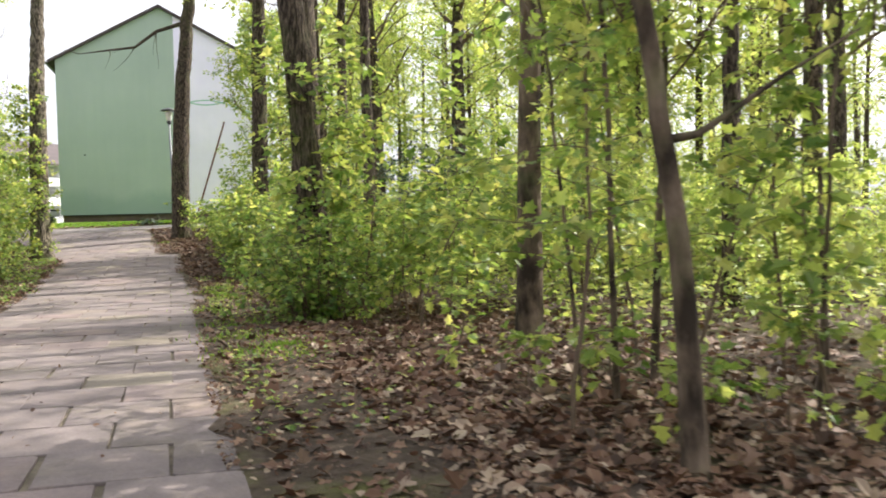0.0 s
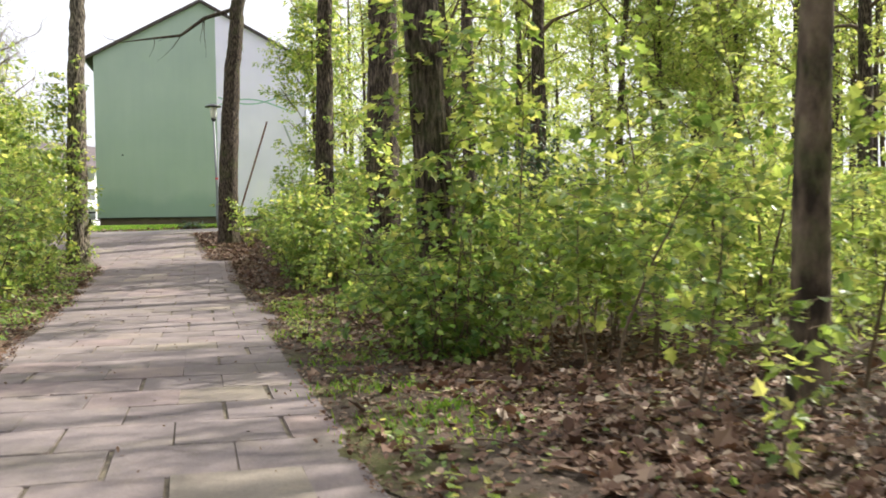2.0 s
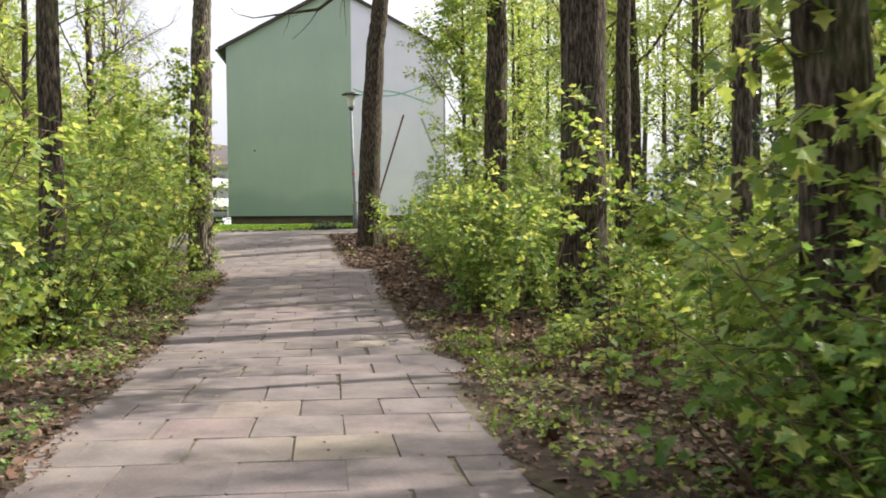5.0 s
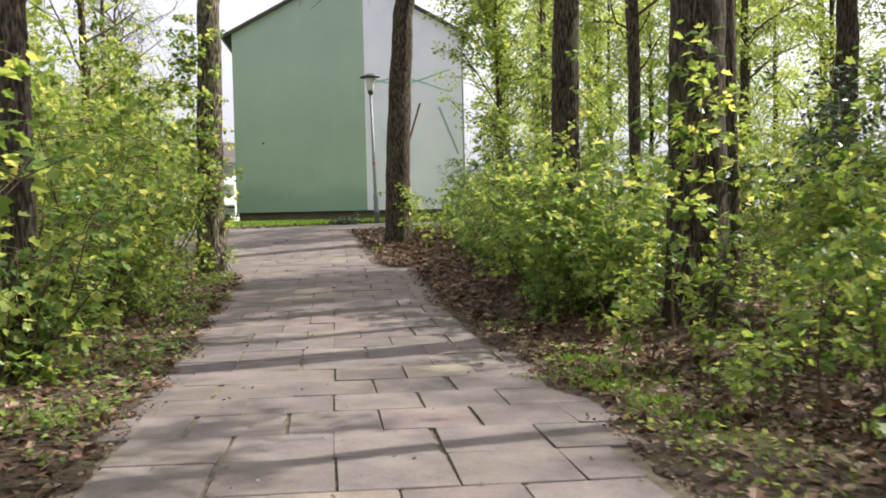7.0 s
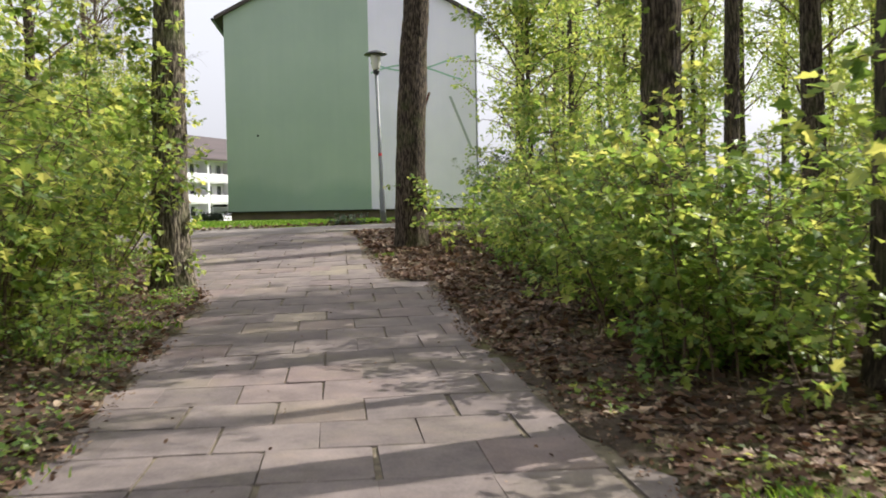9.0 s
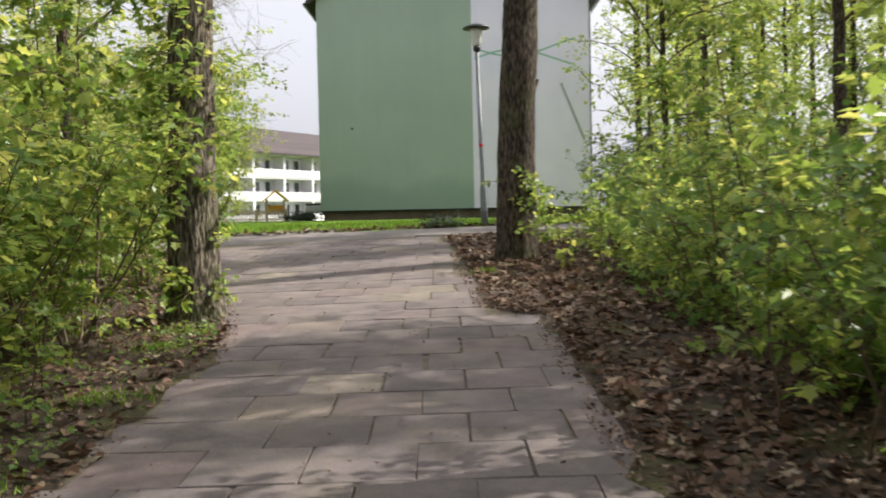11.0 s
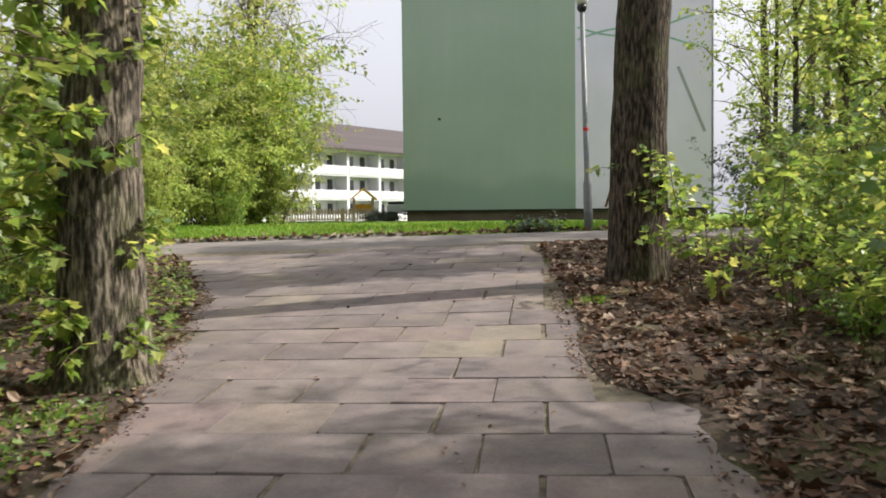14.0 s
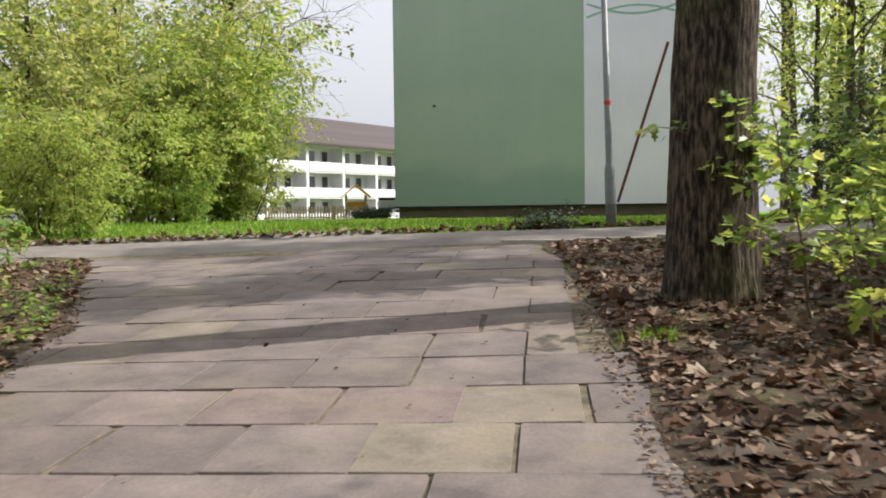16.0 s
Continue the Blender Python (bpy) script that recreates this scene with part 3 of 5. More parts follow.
def make_tree(seed, height, radius, label, lean=(0, 0), crown_from=0.45, nlimbs=16, leaf_size=0.14, density=1.0, material=None, bark=None, segs=20, flute=0.1, bend=0.0, limb_len=3.2, template=None, rings=36, flare=0.45, wander=0.012, curve=0.0, rise=(0.45, 1.4), lite=False, twigs=5):
    rng = np.random.default_rng(seed)
    root = new("tree")
    tagged(root, label, "tree")
    pts = []
    off = np.zeros(2)
    for i in range(rings + 1):
        t = i / rings
        z = -0.3 + (height + 0.3) * t ** 1.35
        off = off + rng.normal(0, wander, 2)
        pts.append((lean[0] * z + off[0] * z * 0.2 + bend * math.sin(min(1, z / 6) * math.pi) + curve * max(0, z) ** 2, lean[1] * z + off[1] * z * 0.2, z))
    radii = [radius * (1 - 0.72 * min(1, max(0, p[2]) / height)) * (1 + flare * math.exp(-max(0, p[2] + 0.1) / 0.28)) for p in pts]
    w = Soup()
    w.tube(pts, radii, segs, flute=flute)
    part_mesh("trunk", w.mesh("trunk", bark or BARK), root)
    lv = []
    P = np.array(pts)
    for k in range(nlimbs):
        t = crown_from + (1 - crown_from) * (k + rng.random()) / nlimbs
        z = t * height
        i = min(int(np.searchsorted(P[:, 2], z)), rings)
        a = k * 2.4 + rng.normal(0, 0.5)
        ln = limb_len * (1.1 - 0.6 * t) * rng.uniform(0.6, 1.1)
        br = branch_path(rng, P[i], (math.cos(a), math.sin(a), rng.uniform(*rise)), ln, 0.15, 0.16, 6)
        limbs = Soup()
        limbs.tube(br, list(np.linspace(radius * 0.26, 0.012, 7)), 4 if lite else 6)
        for _ in range(twigs):
            j = rng.integers(2, 7)
            tw = branch_path(rng, br[j], unit(rng.normal(0, 1, 3)) + np.array([0, 0, 0.2]), ln * 0.45, 0.2, 0.18, 4)
            limbs.tube(tw, [0.014, 0.011, 0.008, 0.006, 0.004], 3)
            sprig(rng, lv, tw, int(density * 16), leaf_size, 0.15, 0.25)
            for _ in range(2):
                t2 = branch_path(rng, tw[rng.integers(1, 4)], unit(rng.normal(0, 1, 3)), ln * 0.28, 0.2, 0.18, 3)
                if not lite:
                    limbs.tube(t2, [0.006, 0.005, 0.004, 0.003], 3)
                sprig(rng, lv, t2, int(density * 10), leaf_size, 0.1, 0.2)
        part_mesh("limb", limbs.mesh("limb", TWIG), root)
    if lv and density:
        part_mesh("crown", leaf_mesh("crown", lv, rng, template or OVAL, material or LEAF_YOUNG, 0.7), root)
    return root


def put(ob, x, y, rz=0.0, sc=1.0, dz=0.0):
    return copy_thing(ob, Matrix.Translation((x, y, gz(x, y) + dz)) @ Matrix.Rotation(rz, 4, "Z") @ Matrix.Diagonal((sc, sc, sc, 1)))


def place(ob, x, y, rz=0.0, dz=0.0):
    ob.matrix_basis = Matrix.Translation((x, y, gz(x, y) + dz)) @ Matrix.Rotation(rz, 4, "Z")
    return ob


# trees that line the walk
TREE_R = place(make_tree(11, 15, 0.33, "tall dark-barked oak beside the slab path", (0.0, 0.0), 0.62, 12, segs=84, rings=110, flute=0.05, flare=0.18, density=0.5, curve=0.006), -10.3, 31.95)
TREE_L = place(make_tree(12, 14, 0.285, "furrowed oak trunk hung with leafy shoots beside path", (-0.02, 0.02), 0.6, 12, bark=BARK_PALE, segs=84, rings=110, flute=0.04, flare=0.4, density=0.5, curve=0.003), -12.52, 26.4)
TREE_A = place(make_tree(13, 14, 0.2, "dark oak trunk rising out of young maples", (-0.085, -0.03), 0.5, 12, segs=36, rings=50, flute=0.07, flare=0.3, density=0.5), -1.66, 12.05)
TREE_B = place(make_tree(14, 10, 0.125, "slim smooth-barked tree standing on leaf litter", (0.012, 0.0), 0.42, 12, bark=BARK_SMOOTH, segs=24, flute=0.05, flare=0.25, limb_len=2.2, density=0.5), 0.88, 9.1)
TREE_D = place(make_tree(15, 15, 0.36, "thick furrowed dark oak trunk among saplings", (0.0, 0.0), 0.4, 16, segs=72, rings=80, flute=0.05, flare=0.3, density=1.8), -3.6, 20.75)
TREE_E = place(make_tree(16, 14, 0.235, "straight dark trunk wrapped in leafy growth", (0.01, 0.0), 0.42, 14, segs=30, flute=0.06, density=1.8), -5.38, 23.65)
TREE_T = place(make_tree(17, 5.5, 0.052, "thin brown sapling trunk with forked branch", (-0.02, 0.0), 0.5, 7, 0.1, bark=BARK_SMOOTH, segs=16, flute=0.08, flare=0.3, limb_len=1.3, density=0.7, material=LEAF, template=LOBED, curve=-0.03), 1.39, 4.2)
for x, y, r, seed, lean, bark in ((-1.72, 17.26, 0.12, 21, 0.0, BARK), (-0.54, 28.86, 0.26, 22, 0.0, BARK), (-3.1, 23.0, 0.15, 23, 0.0, BARK), (-9.4, 16.7, 0.15, 25, 0.0, BARK), (3.6, 12.5, 0.12, 29, 0.0, BARK)):
    place(make_tree(seed, 13 if r > 0.1 else 9, r, "upright forest tree with thin spring leaves", (lean, 0.0), 0.4, 11, bark=bark, segs=20, flute=0.06, limb_len=2.6 if r > 0.1 else 1.2, density={21: 2.5, 22: 1.7, 23: 1.0}.get(seed, 0.35)), x, y)
# slim stems on the leaf litter
for x, y, r, seed, lean in ((1.28, 5.85, 0.021, 41, -0.01), (1.62, 6.55, 0.03, 42, 0.02), (2.69, 6.4, 0.02, 43, -0.01), (3.3, 6.0, 0.06, 44, -0.16), (1.1, 6.2, 0.014, 45, -0.06), (2.3, 5.4, 0.015, 46, 0.05)):
    place(make_tree(seed, 5.0 if r < 0.05 else 7.0, r, "slim young maple stem on the leaf litter", (lean, 0.0), 0.35, 8, 0.11, bark=BARK_SMOOTH, segs=10, flute=0.05, limb_len=1.3, density=0.55, material=LEAF, template=LOBED, flare=0.2, wander=0.02), x, y)
# mostly unseen trees, added to throw shade over the path and litter
SHADE_CROWNS = (51, 52, 55, 57, 58, 59, 81, 82, 83, 84)
for x, y, r, seed in ((-3.0, 29.3, 0.2, 51), (3.6, 35.0, 0.2, 52), (6.2, 43.2, 0.24, 53), (-4.4, 27.0, 0.12, 54), (2.2, 34.0, 0.14, 55), (-4.8, 43.6, 0.2, 57), (-8.4, 36.3, 0.08, 58), (-1.2, 43.0, 0.18, 59), (6.0, 10.2, 0.2, 63), (7.6, 14.5, 0.2, 62), (5.6, 15.4, 0.18, 67), (6.4, 19.4, 0.2, 69), (8.5, 22.5, 0.22, 71), (6.9, 25.2, 0.2, 73), (8.2, 7.4, 0.2, 81), (6.6, 5.6, 0.16, 82), (9.6, 10.2, 0.2, 83), (4.4, 1.6, 0.16, 84)):
    place(make_tree(seed, 14 if r > 0.1 else 8, r, "tall leafy forest tree from the set mostly added for shade", (0.01 * (seed % 3 - 1), 0.0), 0.3 if r > 0.1 else 0.25, 20, segs=20, flute=0.05, limb_len=3.8 if r > 0.1 else 2.4, density=2.6 if seed in SHADE_CROWNS else 1.3 if seed == 63 else 0.3 if seed in (62, 67) else 1.1 if seed in (69, 71, 73) else 0.25, material=LEAF_YOUNG if seed % 2 else LEAF), x, y)


def side_branch():
    sp = Soup()
    sp.tube([(-0.09, 0, 1.4), (0.03, 0.02, 1.42), (0.2, 0.05, 1.53), (0.4, 0.1, 1.66), (0.75, 0.2, 1.86)], [0.02, 0.016, 0.013, 0.009, 0.004], 8)
    part_mesh("limb", sp.mesh("limb", BARK_SMOOTH), TREE_T, "bare dark side branch")


side_branch()


def dead_limb():
    rng = np.random.default_rng(5)
    s = Soup()
    base = Vector((0.36, 0.05, 7.4))
    br = [np.array((base.x, base.y, base.z)), np.array((-0.6, -0.1, 7.1)), np.array((-1.3, -0.3, 6.55)), np.array((-2.1, -0.5, 6.45)), np.array((-3.0, -0.8, 6.3))]
    s.tube(br, [0.075, 0.058, 0.046, 0.032, 0.012], 8)
    for j, (dx, dz, ln) in enumerate(((0.1, -1, 0.9), (-0.4, -0.9, 1.1), (0.3, -0.8, 0.7), (-0.8, 0.5, 0.9), (-0.2, -1.0, 1.3), (-1, 0.3, 0.8))):
        tw = branch_path(rng, br[1 + j % 4], (dx, rng.normal(0, 0.4), dz), ln, 0.1, 0.2, 5)
        s.tube(tw, [0.018, 0.014, 0.01, 0.008, 0.006, 0.004], 5)
    part_mesh("dead_limb", s.mesh("dead_limb", BARK), TREE_R, "bare drooping dead limb")


dead_limb()


def shoots(tree, seed, zs, rad, n, size=0.1, reach=0.5, face=None):
    rng = np.random.default_rng(seed)
    s, lv = Soup(), []
    for _ in range(n):
        a = rng.uniform(0, 2 * math.pi) if face is None else rng.normal(face, 0.7)
        z = rng.uniform(*zs)
        br = branch_path(rng, (rad * 0.85 * math.cos(a), rad * 0.85 * math.sin(a), z), (math.cos(a), math.sin(a), rng.uniform(0.0, 0.9)), reach * rng.uniform(0.5, 1.2), 0.5, 0.2, 4)
        s.tube(br, [0.007, 0.006, 0.004, 0.003, 0.002], 4)
        sprig(rng, lv, br, 14, size, 0.1, 0.08)
    part_mesh("shoot", s.mesh("shoot", TWIG), tree)["kind"] = "stuff"
    part_mesh("shoot_foliage", leaf_mesh("shoot_foliage", lv, rng, LOBED, LEAF), tree, "fresh green leafy shoots")


shoots(TREE_L, 31, (0.4, 5.0), 0.25, 70, 0.11, 0.6, math.pi * 1.2)
shoots(TREE_L, 32, (0.2, 3.6), 0.25, 14, 0.09, 0.35, -0.2)
shoots(TREE_L, 37, (0.3, 4.6), 0.25, 34, 0.12, 0.5, -1.75)
shoots(TREE_R, 33, (0.25, 1.5), 0.3, 14, 0.09, 0.4, -0.5)
shoots(TREE_A, 34, (0.3, 3.6), 0.2, 110, 0.12, 0.75)
shoots(TREE_E, 35, (0.5, 6.0), 0.24, 80, 0.1, 0.5)
shoots(TREE_D, 36, (0.3, 3.0), 0.36, 10, 0.1, 0.4)

# ---- undergrowth ----
SAPS = [make_sapling(100 + k, h, "slender young maple with fresh green lobed leaves", ls, de, lo, LEAF)
        for k, (h, ls, de, lo) in enumerate(((1.0, 0.1, 1.0, 0.2), (1.5, 0.1, 1.0, 0.25), (2.2, 0.105, 0.9, 0.3), (2.9, 0.1, 0.8, 0.25), (3.6, 0.1, 0.7, 0.25), (0.5, 0.09, 1.0, 0.3)))]
SHRUBS = [make_shrub(200 + k, h, "dense green shrub of fresh spring leaves", ls * 1.3, n, 0.5, m)
          for k, (h, ls, n, m) in enumerate(((1.5, 0.085, 7, LEAF), (2.1, 0.085, 8, LEAF_DARK), (2.8, 0.09, 8, LEAF), (1.0, 0.08, 6, LEAF_DARK)))]
SAPS_FAR = [make_sapling(150 + k, h, "slender young maple deeper in the wood", 0.105, de, 0.25, LEAF_YOUNG, template=OVAL, lite=True)
            for k, (h, de) in enumerate(((1.8, 1.1), (2.6, 1.0), (3.3, 0.9), (3.9, 0.8)))]
SHRUB_FAR = make_shrub(250, 2.7, "leafy green shrub away from the path", 0.1, 7, 1.0, LEAF, OVAL, lite=True)
AIRY = [make_sapling(130 + k, h, "thin young maple with spreading tiers of bright leaves", 0.125, de, 0.3, LEAF, width=0.6)
        for k, (h, de) in enumerate(((1.3, 0.65), (2.0, 0.6), (2.9, 0.55)))]
SAPS_TALL = [make_sapling(140 + k, h, "tall young maple crowded with broad fresh leaves", 0.14, 1.0, 0.15, LEAF) for k, h in enumerate((3.4, 4.3))]
SAPS += SAPS_FAR + AIRY + SAPS_TALL
SHRUBS.append(SHRUB_FAR)
for ob in SAPS + SHRUBS:
    ob["group"] = "young maples in the undergrowth" if ob in SAPS else "shrubs along the path"
    ob.location = (0, -60, gz(0, -60))
rng = random.Random(7)


def scatter(kinds, n, s0, s1, u0, u1, sc=(0.8, 1.15), clear=()):
    made = 0
    for _ in range(n * 4):
        if made >= n:
            return
        s, u = rng.uniform(s0, s1), rng.uniform(u0, u1)
        p = su(s, u)
        if p.y > road_near(p.x) - 0.6 or any((p.x - x) ** 2 + (p.y - y) ** 2 < r * r for x, y, r in clear):
            continue
        put(rng.choice(kinds), p.x, p.y, rng.uniform(0, 6.28), rng.uniform(*sc))
        made += 1


TRUNKS = ((-10.3, 31.95, 0.65), (-12.52, 26.4, 0.6), (-1.66, 12.05, 0.4), (-3.6, 20.75, 0.6), (-5.38, 23.65, 0.4), (0.88, 9.1, 0.5), (1.39, 4.2, 0.6))
# left of the path
scatter(SAPS_TALL, 9, 22.5, 27.0, -6.6, -4.5, (0.85, 1.1), TRUNKS)
scatter([SAPS[1], SAPS[2]], 8, 22.5, 25.0, -5.9, -4.6, (0.7, 1.0), TRUNKS)
scatter([SHRUBS[0], SHRUBS[1], SHRUBS[2], SAPS[3]], 36, 5.5, 20.5, -6.1, -4.1, clear=TRUNKS)
scatter([SHRUB_FAR, SAPS_FAR[2], SAPS_FAR[3]], 30, 4, 22, -10, -6.3, clear=TRUNKS)
scatter([SHRUBS[2], SAPS[3], SAPS[4], SAPS[2]], 28, 15, 23.6, -7.0, -4.5, (0.85, 1.15), TRUNKS)
scatter([SHRUBS[0], SHRUBS[3], SAPS[1]], 14, 24.5, 31, -9.5, -6.6, (0.7, 1.0), TRUNKS)
scatter([SAPS[5], SAPS[0], SHRUBS[3]], 16, 5, 21, -4.3, -3.6, (0.6, 0.9), TRUNKS)
# right of the path
scatter([SHRUBS[0], SHRUBS[1]], 12, 17, 23.5, 1.5, 3.2, (0.7, 1.0), TRUNKS)
scatter([SAPS[1], SAPS[2], SAPS[3]], 10, 17, 23, 1.2, 3.6, (0.75, 1.1), TRUNKS)
scatter([SHRUBS[0], SHRUBS[1], SAPS[2], SAPS[3]], 5, 6.3, 7.6, 1.25, 2.1, (0.7, 0.95), TRUNKS)
scatter([SHRUBS[0], SHRUBS[1], SAPS[2]], 9, 16.4, 18.8, 1.3, 2.1, (0.75, 1.0), TRUNKS)
scatter([SHRUBS[3], SAPS[0], SAPS[1]], 4, 6.3, 7.6, 1.1, 1.6, (0.7, 0.95), TRUNKS)
scatter([SHRUBS[3], SAPS[0], SAPS[1]], 7, 16.2, 18.8, 1.1, 1.7, (0.7, 0.95), TRUNKS)
scatter([AIRY[0], AIRY[1]], 5, 5.6, 9.0, 2.0, 3.6, (0.7, 1.0), TRUNKS)
scatter([AIRY[0], AIRY[1], AIRY[2]], 10, 12.5, 17.5, 1.9, 4.8, (0.8, 1.1), TRUNKS)
scatter([AIRY[1], AIRY[2]], 9, 5.0, 12.5, 3.0, 5.2, (0.8, 1.1), TRUNKS)
scatter([AIRY[0], AIRY[1], SAPS[1]], 11, 4.5, 12.0, 1.7, 3.6, (0.7, 1.0), TRUNKS)
scatter(SAPS_FAR, 34, 8, 30, 5.5, 12.0, (0.7, 1.1), TRUNKS)
scatter([SAPS[5], SAPS[0]], 40, 2, 26, 0.8, 5.0, (0.6, 1.0), TRUNKS)
scatter([SAPS[5], SAPS[5], AIRY[0]], 18, 8.2, 13.5, 1.0, 3.0, (0.6, 1.0), TRUNKS)
scatter([SAPS[1], SAPS[2], SAPS[3], SAPS[4]], 5, 2.5, 10, 2.2, 4.5, (0.8, 1.1), TRUNKS)
scatter(SAPS_FAR, 12, 3, 14, 5.5, 10.5, (0.6, 1.0), TRUNKS)
scatter([SAPS[1], SAPS[2], SHRUBS[0]], 22, 24.5, 33, 1.4, 5.5, (0.7, 1.0), TRUNKS)
scatter([SAPS[1], SAPS[2], SAPS[0]], 14, 16, 25, 0.9, 2.4, (0.7, 1.0), TRUNKS)
scatter([SAPS[0], SAPS[1], SHRUBS[3]], 10, 25.5, 33, -8.5, -6.9, (0.7, 1.0), TRUNKS)
for x, y, k, sc in ((1.7, 5.6, 2, 1.0), (0.95, 5.0, 4, 0.8), (2.3, 5.2, 1, 1.1), (1.6, 7.2, 3, 0.9), (0.1, 8.6, 1, 0.9), (2.6, 7.0, 3, 1.0), (1.4, 9.6, 2, 1.0), (-0.4, 10.6, 1, 1.0)):
    put(SAPS[k], x, y, x * 7, sc)

for s, u, k, sc in ((27.4, 1.3, 0, 0.75), (26.6, 1.7, 0, 0.9), (26.1, 1.1, 0, 0.7), (28.7, 1.7, 0, 0.95), (29.6, 2.1, 1, 0.8), (27.9, 2.3, 1, 0.75), (25.6, 1.9, 1, 0.7), (17.5, 3.6, 1, 1.0), (18.3, 4.2, 2, 0.9), (16.6, 3.9, 1, 0.95), (19.0, 3.5, 2, 0.85), (15.2, 2.7, 0, 0.8), (15.5, 1.7, 0, 0.85), (14.4, 3.5, 1, 0.8), (16.9, 1.6, 1, 0.75), (12.3, 2.2, 0, 0.85), (12.9, 2.8, 1, 0.75), (11.4, 2.7, 0, 0.9), (11.8, 3.5, 1, 0.8), (13.4, 1.7, 0, 0.7), (30.4, 1.6, 0, 0.9), (31.2, 2.3, 1, 0.8), (24.6, 1.5, 0, 0.85), (28.2, 1.0, 0, 0.6)):
    q = su(s, u)
    put(AIRY[k], q.x, q.y, s * 3, sc)
for s, u, sc in ((26.3, 1.8, 0.65), (27.2, 2.1, 0.7), (25.6, 1.5, 0.6), (28.4, 2.4, 0.75), (24.7, 2.1, 0.7), (29.4, 2.7, 0.8)):
    q = su(s, u)
    put(SHRUBS[3], q.x, q.y, s * 5, sc)
for s, u, k, sc in ((27.6, -5.4, 2, 0.95), (28.4, -5.9, 3, 0.85), (29.2, -6.3, 1, 0.9), (30.0, -6.8, 2, 0.85)):
    q = su(s, u)
    put(SAPS[k], q.x, q.y, s * 4, sc)
for s, u, k, sc in ((27.9, -5.6, 0, 0.65), (29.0, -6.4, 0, 0.7), (29.9, -6.9, 3, 0.75), (30.9, -7.3, 3, 0.75), (28.6, -6.9, 1, 0.8)):
    q = su(s, u)
    put(SHRUBS[k], q.x, q.y, s * 3, sc)
for x, y, k, sc in ((1.55, 4.7, 5, 1.0), (2.05, 5.1, 0, 0.7), (1.25, 5.7, 5, 1.1), (2.5, 4.8, 5, 1.1), (0.75, 6.2, 5, 0.9), (2.9, 5.9, 0, 0.8)):
    put(SAPS[k], x, y, y * 6, sc)
# far wood
FAR = [make_tree(300 + k, h, r, "distant forest tree in thin spring leaf", (0.01 * (k - 2), 0), 0.22, 15, 0.2, 0.62, m, segs=10, rings=16, flute=0.0, limb_len=3.6, rise=(0.6, 1.8), lite=True)
       for k, (h, r, m) in enumerate(((15, 0.2, LEAF_YOUNG), (13, 0.15, LEAF), (17, 0.24, LEAF_YOUNG), (10, 0.1, LEAF_YOUNG)))]
THICKET = [make_shrub(400 + k, h, "leafy understorey bush in the wood", 0.15, 8, 0.6, m, OVAL, 0.45, True) for k, (h, m) in enumerate(((3.0, LEAF_YOUNG), (3.8, LEAF_YOUNG), (2.4, LEAF_DARK)))]
for ob in FAR + THICKET:
    ob["group"] = "forest trees" if ob in FAR else "understorey bushes"
    ob.location = (10, -60, gz(10, -60))


def wood_zone(kinds, n, x0, x1, y0, y1, sc=(0.8, 1.2), keep=2.2):
    made, tries = [], 0
    while len(made) < n and tries < n * 30:
        tries += 1
        x, y = rng.uniform(x0, x1), rng.uniform(y0, y1)
        s, u = to_su(x, y)
        if -12 < u < (8.5 if s < 16 else 5.5) and s < 36:
            continue
        if road_near(x) - 0.8 < y < road_far(x) + 1.2 or any((x - a) ** 2 + (y - b) ** 2 < keep * keep for a, b in made):
            continue
        h = HOUSE_M.inverted() @ Vector((x, y, 5))
        if -3 < h.x < HW + 3.5 and h.y > -14:
            continue
        put(rng.choice(kinds), x, y, rng.uniform(0, 6.28), rng.uniform(*sc))
        made.append((x, y))


wood_zone(FAR, 9, 13, 27, 23, 42, keep=3.0)
wood_zone(FAR, 10, 6, 21, 30, 50, keep=2.6)
wood_zone(FAR, 30, 2, 40, 36, 80)
scatter([THICKET[0], THICKET[0], THICKET[1]], 56, 4, 27, 6.5, 16, (0.4, 0.75), TRUNKS)
wood_zone(THICKET, 44, -3, 30, 14, 60, keep=1.6)
wood_zone(FAR, 12, -34, -15, 2, 33)
wood_zone(THICKET, 14, -30, -14, 4, 34)
wood_zone(FAR, 8, -12, 16, -20, -6)
